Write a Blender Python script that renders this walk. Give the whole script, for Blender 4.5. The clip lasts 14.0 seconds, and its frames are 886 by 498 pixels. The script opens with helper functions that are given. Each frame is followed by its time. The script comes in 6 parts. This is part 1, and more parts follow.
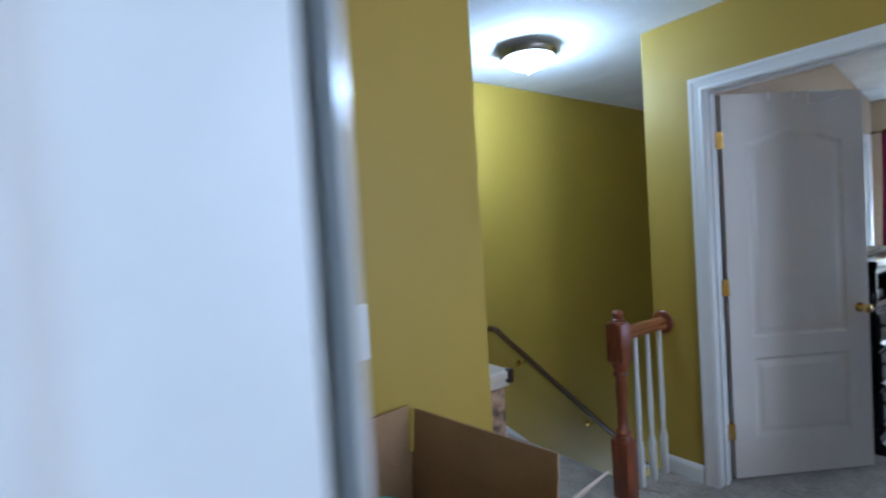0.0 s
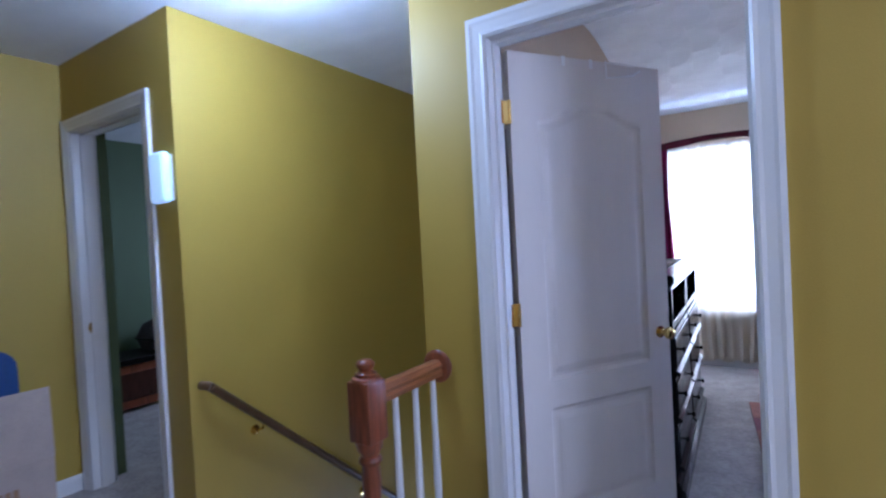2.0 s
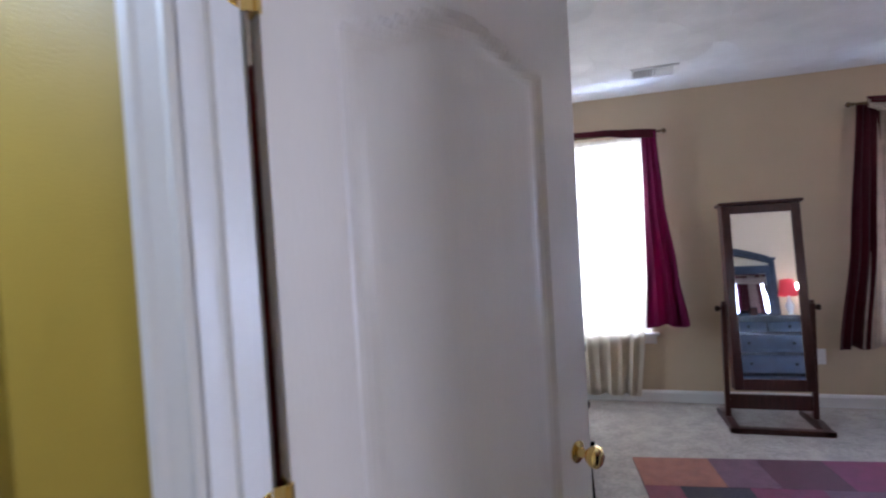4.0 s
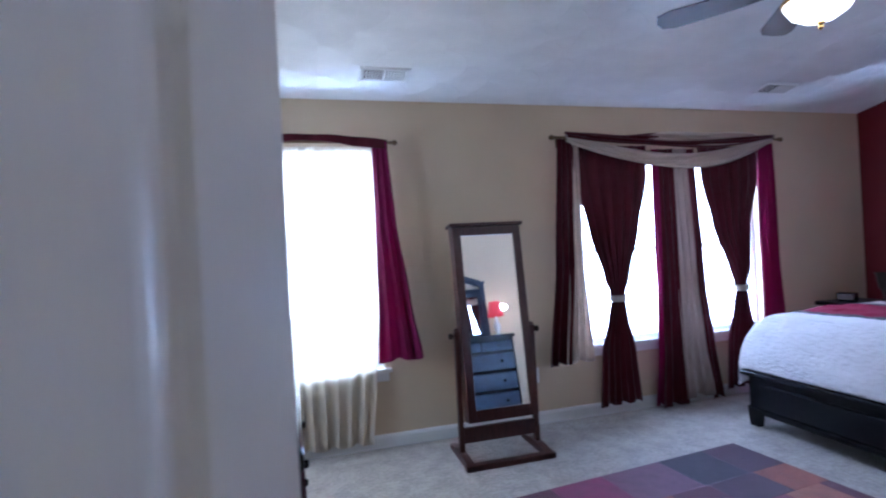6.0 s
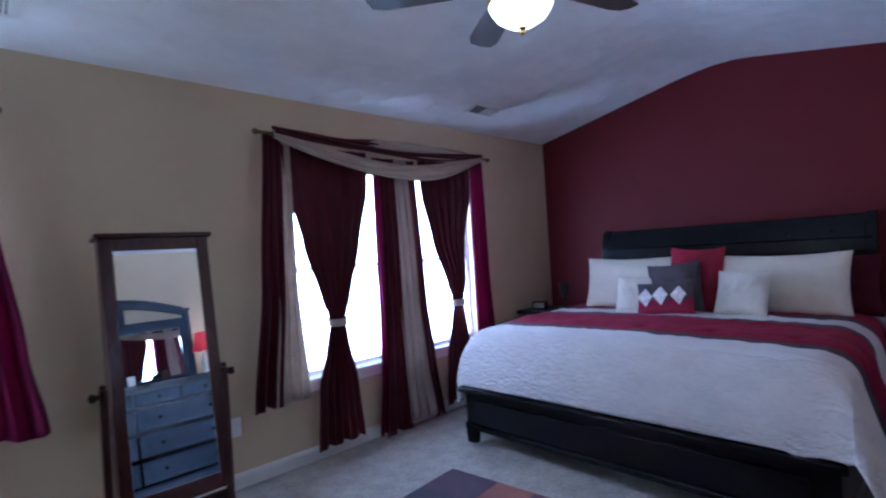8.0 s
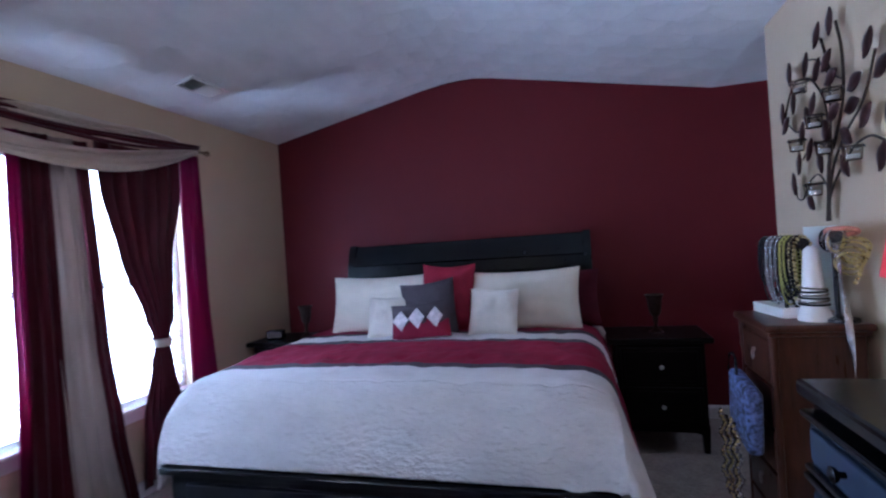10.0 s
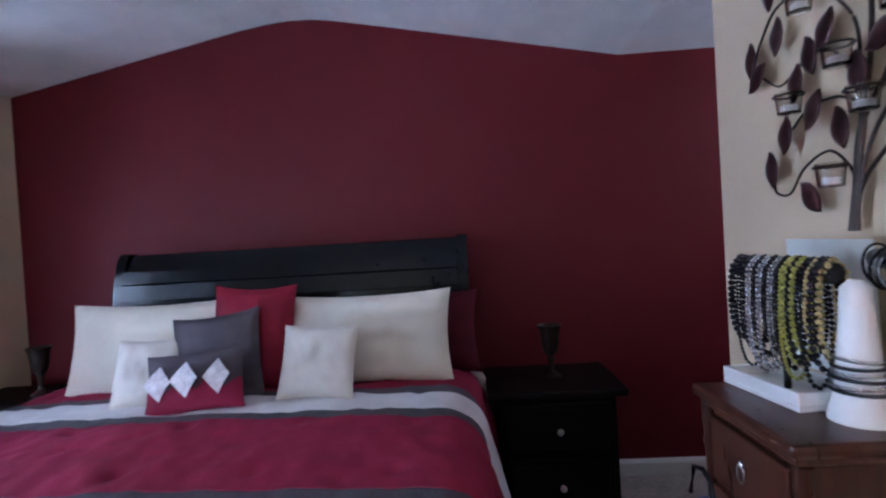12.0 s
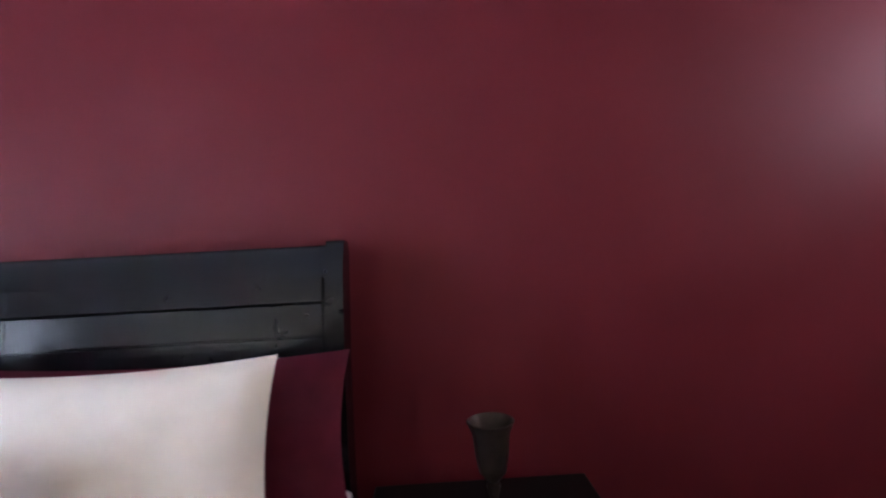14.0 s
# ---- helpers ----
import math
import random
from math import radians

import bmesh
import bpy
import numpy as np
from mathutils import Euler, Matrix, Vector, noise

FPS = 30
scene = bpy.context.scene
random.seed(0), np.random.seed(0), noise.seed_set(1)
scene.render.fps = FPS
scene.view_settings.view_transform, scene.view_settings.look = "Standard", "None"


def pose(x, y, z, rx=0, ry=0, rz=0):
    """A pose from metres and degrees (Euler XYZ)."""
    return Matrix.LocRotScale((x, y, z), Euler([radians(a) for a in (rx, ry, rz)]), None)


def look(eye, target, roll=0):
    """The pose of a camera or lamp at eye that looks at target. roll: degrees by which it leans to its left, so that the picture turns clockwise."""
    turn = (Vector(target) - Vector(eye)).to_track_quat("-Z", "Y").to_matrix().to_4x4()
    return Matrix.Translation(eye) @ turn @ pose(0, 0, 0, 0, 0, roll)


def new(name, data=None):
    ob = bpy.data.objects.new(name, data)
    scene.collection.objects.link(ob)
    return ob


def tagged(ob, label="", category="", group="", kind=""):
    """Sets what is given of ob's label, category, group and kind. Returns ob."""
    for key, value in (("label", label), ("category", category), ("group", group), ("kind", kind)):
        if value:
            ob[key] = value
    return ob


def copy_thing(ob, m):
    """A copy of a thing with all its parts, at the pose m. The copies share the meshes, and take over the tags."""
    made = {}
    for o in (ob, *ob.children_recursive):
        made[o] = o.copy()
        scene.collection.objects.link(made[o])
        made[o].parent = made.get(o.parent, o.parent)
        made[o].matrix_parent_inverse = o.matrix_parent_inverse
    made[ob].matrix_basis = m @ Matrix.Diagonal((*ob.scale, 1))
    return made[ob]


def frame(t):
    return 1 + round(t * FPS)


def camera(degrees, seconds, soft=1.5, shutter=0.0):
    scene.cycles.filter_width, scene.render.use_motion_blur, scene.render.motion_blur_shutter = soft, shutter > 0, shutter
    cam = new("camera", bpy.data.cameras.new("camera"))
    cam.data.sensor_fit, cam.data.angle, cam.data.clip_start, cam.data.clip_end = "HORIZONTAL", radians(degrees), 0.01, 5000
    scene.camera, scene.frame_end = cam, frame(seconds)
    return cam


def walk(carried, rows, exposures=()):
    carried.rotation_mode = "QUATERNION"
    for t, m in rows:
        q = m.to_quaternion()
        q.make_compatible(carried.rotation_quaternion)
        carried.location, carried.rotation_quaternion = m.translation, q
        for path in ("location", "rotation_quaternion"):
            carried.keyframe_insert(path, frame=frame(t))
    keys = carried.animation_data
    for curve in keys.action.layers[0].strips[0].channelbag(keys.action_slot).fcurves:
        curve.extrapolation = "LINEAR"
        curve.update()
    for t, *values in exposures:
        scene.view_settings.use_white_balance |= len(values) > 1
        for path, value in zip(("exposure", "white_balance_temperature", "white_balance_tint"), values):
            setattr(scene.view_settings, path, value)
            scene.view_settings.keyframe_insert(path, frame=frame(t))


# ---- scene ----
cam = camera(83.2, 14.0, soft=2.1, shutter=0.4)
PATH = [
    (0, (1.240, -2.718, 1.40), (-0.371, -1.534, 1.340), -3.5),
    (0.5, (1.162, -2.520, 1.40), (-0.299, -1.155, 1.336), -3.5),
    (1, (1.087, -2.282, 1.378), (-0.246, -0.792, 1.326), -3.3),
    (1.5, (0.949, -2.008, 1.344), (-0.25, -0.408, 1.298), -3.1),
    (2, (0.817, -1.722, 1.328), (-0.274, -0.046, 1.292), -3.0),
    (2.2, (0.765, -1.603, 1.324), (-0.274, 0.105, 1.29), -2.9),
    (4.3, (0.428, -0.470, 1.425), (0.045, 1.493, 1.381), -3.2),
    (4.5, (0.418, -0.382, 1.400), (0.164, 1.602, 1.366), -3.0),
    (5, (0.395, -0.205, 1.378), (0.396, 1.795, 1.358), -2.9),
    (5.5, (0.403, -0.061, 1.316), (0.657, 1.923, 1.338), -2.9),
    (6, (0.457, 0.13, 1.364), (0.976, 2.062, 1.367), -3.0),
    (6.5, (0.543, 0.261, 1.356), (1.31, 2.108, 1.369), -3.2),
    (7, (0.659, 0.355, 1.346), (1.655, 2.089, 1.359), -3.3),
    (7.5, (0.794, 0.442, 1.34), (1.994, 2.042, 1.358), -3.5),
    (8, (0.92, 0.553, 1.353), (2.311, 1.991, 1.363), -3.6),
    (8.5, (1.023, 0.653, 1.356), (2.586, 1.901, 1.362), -3.6),
    (9, (1.161, 0.768, 1.358), (2.873, 1.803, 1.361), -3.7),
    (9.2, (1.204, 0.826, 1.353), (2.974, 1.758, 1.364), -3.7),
    (11.3, (2.117, 1.044, 1.43), (4.109, 1.214, 1.39), -3.5),
    (11.5, (2.255, 0.992, 1.403), (4.249, 1.147, 1.372), -3.4),
    (12, (2.582, 0.916, 1.418), (4.579, 1.018, 1.385), -3.4),
    (12.5, (2.922, 0.873, 1.411), (4.92, 0.951, 1.377), -3.5),
    (13, (3.23, 0.849, 1.379), (5.23, 0.886, 1.41), -3.7),
    (13.5, (3.551, 0.796, 1.415), (5.551, 0.767, 1.408), -3.0),
    (14, (3.807, 0.671, 1.42), (5.805, 0.621, 1.40), -3.0),
]
walk(cam, [(t, look(eye, target, roll)) for t, eye, target, roll in PATH],
     exposures=[(0.0, -0.2, 5000, 12), (0.5, -0.2, 5200, 14), (1.0, -0.15, 5050, 14), (1.5, -0.15, 4700, 28), (2.0, 0.10, 4700, 28), (4.3, 0.2, 5600, 24), (5.2, 0.35, 5300, 22), (6.5, 0.32, 4700, 19), (7.5, -0.15, 4750, 20), (9.0, -0.17, 4800, 19), (11.5, 0.25, 5200, 17), (12.5, 0.37, 5350, 17), (14.0, 1.2, 5900, 20)])

# ---------------------------------------------------------------- light
world = bpy.data.worlds.new("sky")
scene.world = world
world.use_nodes = True
sky = world.node_tree.nodes.new("ShaderNodeTexSky")
sky.sky_type, sky.sun_disc = "NISHITA", False
sky.sun_elevation, sky.sun_rotation = radians(40), radians(150)
world.node_tree.links.new(sky.outputs[0], world.node_tree.nodes["Background"].inputs[0])
world.node_tree.nodes["Background"].inputs[1].default_value = 0.1


def area_lamp(name, m, sx, sy, watts, color):
    data = bpy.data.lights.new(name, "AREA")
    data.shape, data.size, data.size_y, data.energy, data.color = "RECTANGLE", sx, sy, watts, color
    ob = new(name, data)
    ob.matrix_world = m
    return ob


def bulb(name, place, watts, color, radius):
    data = bpy.data.lights.new(name, "POINT")
    data.energy, data.color, data.shadow_soft_size = watts, color, radius
    ob = new(name, data)
    ob.location = place
    return ob


DAY = (0.66, 0.82, 1.0)
area_lamp("window_daylight", look((0.47, 3.95, 1.3), (0.47, 0, 2.6)), 1.1, 1.7, 150, DAY)
area_lamp("window_daylight", look((3.38, 3.95, 1.3), (3.38, 0, 2.6)), 2.0, 1.7, 270, DAY)
area_lamp("ground_bounce", look((3.38, 4.9, -0.3), (3.0, 1.2, 2.7)), 2.4, 1.2, 1250, DAY)
area_lamp("ground_bounce", look((0.47, 4.9, -0.3), (0.9, 1.2, 2.7)), 1.6, 1.2, 750, DAY)
area_lamp("lower_floor_daylight", look((-0.85, 1.62, -1.5), (-0.95, -0.2, 0.3)), 0.7, 0.9, 22, DAY)
# unseen fill lamp added to brighten the switch wall; no window stands here
area_lamp("landing_window", look((3.1, -1.45, 1.5), (0.3, -2.0, 1.3)), 1.3, 1.5, 46, (0.88, 0.94, 1.0))
area_lamp("alcove_daylight", look((4.95, -1.62, 2.05), (5.1, 0.5, 1.9)), 0.6, 0.5, 5, (0.9, 0.92, 1.0))
area_lamp("bath_daylight", look((-1.25, 2.75, 1.5), (0, 2.75, 1.4)), 0.9, 1.2, 22, (0.9, 1.0, 0.98))
area_lamp("green_room_daylight", look((-3.0, 2.1, 1.5), (-3.2, 0.3, 0.5)), 0.9, 1.0, 26, (0.85, 0.95, 1.0))
area_lamp("landing_daylight", look((3.0, -3.6, 1.6), (1.15, -2.75, 1.3)), 1.0, 1.4, 17, (0.62, 0.82, 1.0))
bulb("hall_bulb", (-0.775, -0.545, 2.275), 34, (0.72, 0.90, 1.0), 0.07)
bulb("fan_bulb", (2.62, 1.76, 2.29), 6, (1.0, 0.86, 0.65), 0.06)
bulb("lamp_bulb", (2.86, 0.26, 1.36), 3, (1.0, 0.85, 0.7), 0.04)


# ---------------------------------------------------------------- materials
def mat(name, color, rough=0.6, metal=0.0, scale=8.0, vary=0.12, bump=0.0, bump_scale=60.0, sheen=0.0, coat=0.0, through_light=0.0, stretch=(1, 1, 1), fine=0.06):
    """A surface with two scales of variation: broad patches and fine grain."""
    m = bpy.data.materials.new(name)
    m.use_nodes = True
    nt = m.node_tree
    b = nt.nodes["Principled BSDF"]
    tc = nt.nodes.new("ShaderNodeTexCoord")
    mp = nt.nodes.new("ShaderNodeMapping")
    mp.inputs["Scale"].default_value = stretch
    nt.links.new(tc.outputs["Object"], mp.inputs[0])
    n1 = nt.nodes.new("ShaderNodeTexNoise")
    n1.inputs["Scale"].default_value, n1.inputs["Detail"].default_value = scale, 4
    n2 = nt.nodes.new("ShaderNodeTexNoise")
    n2.inputs["Scale"].default_value, n2.inputs["Detail"].default_value = bump_scale, 5
    for n in (n1, n2):
        nt.links.new(mp.outputs[0], n.inputs["Vector"])
    mix = nt.nodes.new("ShaderNodeMix")
    mix.data_type = "RGBA"
    mix.inputs[6].default_value = (*[c * (1 - vary) for c in color], 1)
    mix.inputs[7].default_value = (*[min(1, c * (1 + vary)) for c in color], 1)
    ad = nt.nodes.new("ShaderNodeMath")
    ad.operation = "MULTIPLY_ADD"
    ad.inputs[1].default_value = fine * 8
    nt.links.new(n2.outputs[0], ad.inputs[0])
    sb = nt.nodes.new("ShaderNodeMath")
    sb.operation = "SUBTRACT"
    sb.inputs[1].default_value = fine * 4
    nt.links.new(n1.outputs[0], sb.inputs[0])
    nt.links.new(sb.outputs[0], ad.inputs[2])
    ct = nt.nodes.new("ShaderNodeMath")
    ct.operation, ct.use_clamp = "MULTIPLY_ADD", True
    ct.inputs[1].default_value, ct.inputs[2].default_value = 2.2, -0.6
    nt.links.new(ad.outputs[0], ct.inputs[0])
    nt.links.new(ct.outputs[0], mix.inputs[0])
    nt.links.new(mix.outputs[2], b.inputs["Base Color"])
    rr = nt.nodes.new("ShaderNodeMapRange")
    rr.inputs[3].default_value, rr.inputs[4].default_value = max(0.03, rough - 0.07), min(1, rough + 0.07)
    nt.links.new(n1.outputs[0], rr.inputs[0])
    nt.links.new(rr.outputs[0], b.inputs["Roughness"])
    b.inputs["Metallic"].default_value = metal
    b.inputs["Sheen Weight"].default_value = sheen
    b.inputs["Coat Weight"].default_value = coat
    if bump:
        bn = nt.nodes.new("ShaderNodeBump")
        bn.inputs["Strength"].default_value, bn.inputs["Distance"].default_value = min(1.0, bump), 0.004 + 0.004 * bump
        nt.links.new(n2.outputs[0], bn.inputs["Height"])
        nt.links.new(bn.outputs[0], b.inputs["Normal"])
    if through_light:
        tr = nt.nodes.new("ShaderNodeBsdfTranslucent")
        nt.links.new(mix.outputs[2], tr.inputs[0])
        ms = nt.nodes.new("ShaderNodeMixShader")
        ms.inputs[0].default_value = through_light
        nt.links.new(b.outputs[0], ms.inputs[1])
        nt.links.new(tr.outputs[0], ms.inputs[2])
        nt.links.new(ms.outputs[0], nt.nodes["Material Output"].inputs[0])
    return m


def glow(name, color, strength):
    m = mat(name, color, 0.4)
    b = m.node_tree.nodes["Principled BSDF"]
    b.inputs["Emission Color"].default_value, b.inputs["Emission Strength"].default_value = (*color, 1), strength
    return m


def clear_glass(name, rough=0.02):
    m = bpy.data.materials.new(name)
    m.use_nodes = True
    b = m.node_tree.nodes["Principled BSDF"]
    b.inputs["Transmission Weight"].default_value, b.inputs["Roughness"].default_value, b.inputs["IOR"].default_value = 1.0, rough, 1.45
    return m


M_TAN = mat("tan_wall_paint", (0.58, 0.46, 0.315), 0.75, scale=1.5, vary=0.05, bump=0.12, bump_scale=220)
M_RED = mat("burgundy_wall_paint", (0.122, 0.0105, 0.0155), 0.55, scale=2, vary=0.06, bump=0.12, bump_scale=220)
M_YEL = mat("mustard_wall_paint", (0.40, 0.275, 0.036), 0.55, scale=1.5, vary=0.06, bump=0.15, bump_scale=200)
M_GREEN = mat("green_wall_paint", (0.10, 0.14, 0.07), 0.7, scale=2, vary=0.08, bump=0.1, bump_scale=200)
M_PALE = mat("pale_bath_paint", (0.75, 0.80, 0.76), 0.7, scale=2, vary=0.04)
M_CEIL = mat("swirled_white_ceiling", (0.78, 0.78, 0.78), 0.85, scale=3.0, vary=0.05, bump=1.0, bump_scale=6, stretch=(1, 1.8, 1), fine=0.03)
M_HALLCEIL = mat("white_landing_ceiling", (0.78, 0.78, 0.78), 0.85, scale=2.2, vary=0.07, bump=0.5, bump_scale=5, stretch=(1, 1.8, 1), fine=0.03)


def add_fans(m, width, row, depth):
    """Adds rows of overlapping trowelled fans to a plaster's relief."""
    nt = m.node_tree
    nodes, links = nt.nodes, nt.links

    def op(kind, a, b=None):
        n = nodes.new("ShaderNodeMath")
        n.operation = kind
        for i, v in enumerate((a, b)):
            if v is None:
                continue
            if isinstance(v, (int, float)):
                n.inputs[i].default_value = v
            else:
                links.new(v, n.inputs[i])
        return n.outputs[0]

    tc = nodes.new("ShaderNodeTexCoord")
    wob = nodes.new("ShaderNodeTexNoise")
    wob.inputs["Scale"].default_value = 2.2
    links.new(tc.outputs["Object"], wob.inputs["Vector"])
    shift = op("MULTIPLY", op("SUBTRACT", wob.outputs[0], 0.5), 0.16)
    sep = nodes.new("ShaderNodeSeparateXYZ")
    links.new(tc.outputs["Object"], sep.inputs[0])
    v = op("DIVIDE", op("ADD", sep.outputs[0], shift), row)
    line = op("FLOOR", v)
    fv = op("FRACT", v)
    u = op("ADD", op("DIVIDE", op("ADD", sep.outputs[1], shift), width), op("MULTIPLY", line, 0.5))
    fu = op("SUBTRACT", op("FRACT", u), 0.5)
    d = op("SQRT", op("ADD", op("MULTIPLY", fu, op("MULTIPLY", fu, 4.0)), op("MULTIPLY", fv, fv)))
    over = op("FRACT", d)
    height = op("POWER", over, 1.6)
    bump = nodes.new("ShaderNodeBump")
    bump.inputs["Strength"].default_value, bump.inputs["Distance"].default_value = 0.9, depth
    links.new(height, bump.inputs["Height"])
    b = nodes["Principled BSDF"]
    if b.inputs["Normal"].links:
        links.new(b.inputs["Normal"].links[0].from_socket, bump.inputs["Normal"])
    links.new(bump.outputs[0], b.inputs["Normal"])


M_CEIL.node_tree.nodes["Bump"].inputs["Strength"].default_value = 0.5
add_fans(M_CEIL, 0.32, 0.19, 0.014)
M_TRIM = mat("white_gloss_trim", (0.74, 0.73, 0.71), 0.32, scale=3, vary=0.03, bump=0.03, bump_scale=90)
M_DOOR = mat("white_door_paint", (0.70, 0.65, 0.60), 0.34, scale=2.5, vary=0.03, bump=0.08, bump_scale=70, stretch=(3, 3, 0.3))
M_CARPET = mat("beige_carpet", (0.30, 0.262, 0.228), 0.95, scale=9, vary=0.22, bump=1.0, bump_scale=42, sheen=0.2, fine=0.12)
M_BLACK = mat("black_lacquered_wood", (0.006, 0.006, 0.007), 0.2, scale=12, vary=0.3, bump=0.02, bump_scale=40)
# black dresser wood; the blue in its colour paints the sky it reflects
M_DRESSER = mat("black_wood_sky_tint", (0.014, 0.027, 0.054), 0.5, scale=12, vary=0.25, bump=0.04, bump_scale=40)
M_ESP = mat("espresso_wood", (0.007, 0.005, 0.0045), 0.42, scale=14, vary=0.3, bump=0.05, bump_scale=60, stretch=(1, 6, 6))
M_MAHOG = mat("dark_cherry_wood", (0.055, 0.016, 0.012), 0.3, scale=10, vary=0.35, bump=0.06, bump_scale=50, stretch=(6, 6, 0.7))
M_CHEST = mat("mahogany_wood", (0.05, 0.016, 0.009), 0.3, scale=9, vary=0.35, bump=0.05, bump_scale=50, stretch=(6, 6, 0.7))
M_RAILDARK = mat("dark_brown_rail", (0.09, 0.045, 0.02), 0.35, scale=9, vary=0.3, bump=0.06, bump_scale=60)
M_OAK = mat("stained_oak", (0.20, 0.055, 0.02), 0.33, scale=9, vary=0.4, bump=0.08, bump_scale=60, stretch=(7, 7, 0.8))
M_OAKRAIL = mat("stained_oak_rail", (0.27, 0.10, 0.035), 0.33, scale=9, vary=0.35, bump=0.08, bump_scale=60, stretch=(7, 0.8, 7))
M_BRASS = mat("polished_brass", (0.80, 0.58, 0.20), 0.2, 1.0, scale=20, vary=0.1)
M_NICKEL = mat("brushed_nickel", (0.55, 0.53, 0.50), 0.3, 1.0, scale=30, vary=0.1)
M_BRONZE = mat("dark_bronze", (0.05, 0.035, 0.028), 0.4, 0.8, scale=30, vary=0.25)
M_ROD = mat("antique_curtain_rod", (0.16, 0.10, 0.05), 0.4, 0.7, scale=30, vary=0.2)
M_SHEER = mat("ivory_sheer", (0.80, 0.74, 0.64), 0.85, scale=6, vary=0.05, bump=0.2, bump_scale=300, through_light=0.72, stretch=(1, 1, 0.2))
M_WINE = mat("wine_curtain", (0.21, 0.009, 0.075), 0.55, scale=5, vary=0.15, bump=0.2, bump_scale=260, sheen=0.05, through_light=0.5, stretch=(2, 2, 0.3))
M_PLUM = mat("plum_taffeta", (0.075, 0.006, 0.014), 0.5, scale=6, vary=0.25, bump=0.25, bump_scale=200, sheen=0.05, through_light=0.10, stretch=(2, 2, 0.4))
M_SCARF = mat("champagne_scarf", (0.60, 0.50, 0.42), 0.5, scale=6, vary=0.12, bump=0.2, bump_scale=200, through_light=0.25, stretch=(0.5, 2, 2))
M_STRIPE = mat("dull_champagne_stripe", (0.38, 0.305, 0.265), 0.55, scale=6, vary=0.15, bump=0.2, bump_scale=200, through_light=0.2, stretch=(2, 2, 0.4))
M_BLIND = mat("white_blind_slat", (0.80, 0.80, 0.80), 0.5, scale=5, vary=0.03)
M_QUILT = mat("white_embossed_quilt", (0.66, 0.62, 0.62), 0.85, scale=7, vary=0.07, bump=1.6, bump_scale=34, sheen=0.1, stretch=(1.5, 0.75, 1.5))
M_QUILT.node_tree.nodes["Bump"].inputs["Distance"].default_value = 0.015
M_SMOOTHQ = mat("white_smooth_quilt", (0.66, 0.62, 0.62), 0.85, scale=7, vary=0.06, bump=0.5, bump_scale=70, sheen=0.1, stretch=(1.6, 0.5, 1))
M_BAND = mat("burgundy_quilt", (0.24, 0.017, 0.047), 0.75, scale=8, vary=0.15, bump=0.5, bump_scale=22)
M_GREYBAND = mat("charcoal_quilt_piping", (0.065, 0.06, 0.068), 0.8, scale=20, vary=0.2, bump=0.4, bump_scale=120)
M_CREAM = mat("cream_pillowcase", (0.68, 0.61, 0.51), 0.8, scale=6, vary=0.06, bump=0.3, bump_scale=14, sheen=0.1)
M_SILK = mat("ivory_silk_cushion", (0.66, 0.595, 0.52), 0.5, scale=8, vary=0.08, bump=0.35, bump_scale=18, sheen=0.2)
M_REDPIL = mat("red_satin_cushion", (0.22, 0.012, 0.03), 0.5, scale=8, vary=0.15, bump=0.25, bump_scale=16)
M_GREYPIL = mat("grey_cushion", (0.085, 0.07, 0.08), 0.85, scale=12, vary=0.15, bump=0.3, bump_scale=150)
M_EMB = mat("white_embroidery", (0.7, 0.66, 0.68), 0.85, scale=40, vary=0.25, bump=0.6, bump_scale=160)
M_SHEET = mat("wine_bed_sheet", (0.07, 0.007, 0.015), 0.6, scale=8, vary=0.2, bump=0.3, bump_scale=20)
M_MIRROR = mat("mirror_silver", (0.92, 0.94, 0.95), 0.03, 1.0, scale=2, vary=0.0, fine=0.0)
M_MIRROR.node_tree.nodes["Principled BSDF"].inputs["Roughness"].links and M_MIRROR.node_tree.links.remove(M_MIRROR.node_tree.nodes["Principled BSDF"].inputs["Roughness"].links[0])
M_MIRROR.node_tree.nodes["Principled BSDF"].inputs["Roughness"].default_value = 0.012
M_PLASTIC = mat("white_plastic", (0.78, 0.78, 0.77), 0.4, scale=10, vary=0.03)
M_CARD = mat("brown_cardboard", (0.34, 0.21, 0.11), 0.85, scale=10, vary=0.1, bump=0.2, bump_scale=90)
M_CARDPALE = mat("pale_cardboard", (0.45, 0.36, 0.30), 0.85, scale=8, vary=0.08, bump=0.15, bump_scale=90)
M_BLUE = mat("blue_tote_plastic", (0.02, 0.06, 0.19), 0.4, scale=8, vary=0.15)
M_CREAMTOP = mat("worn_cream_paint", (0.55, 0.48, 0.39), 0.5, scale=8, vary=0.15, bump=0.2, bump_scale=40)
M_GLASS = clear_glass("clear_glass")
M_BOWL = glow("frosted_bowl_glass", (0.80, 0.93, 1.0), 9.0)
M_FANBOWL = glow("warm_bowl_glass", (1.0, 0.93, 0.78), 3.0)
M_CHIME = glow("glowing_chime_cover", (0.62, 0.82, 1.0), 0.55)
M_REDSHADE = glow("red_lampshade", (0.55, 0.04, 0.05), 0.5)
M_BLADE = mat("walnut_fan_blade", (0.035, 0.02, 0.014), 0.4, scale=10, vary=0.3, bump=0.05, stretch=(6, 1, 1))


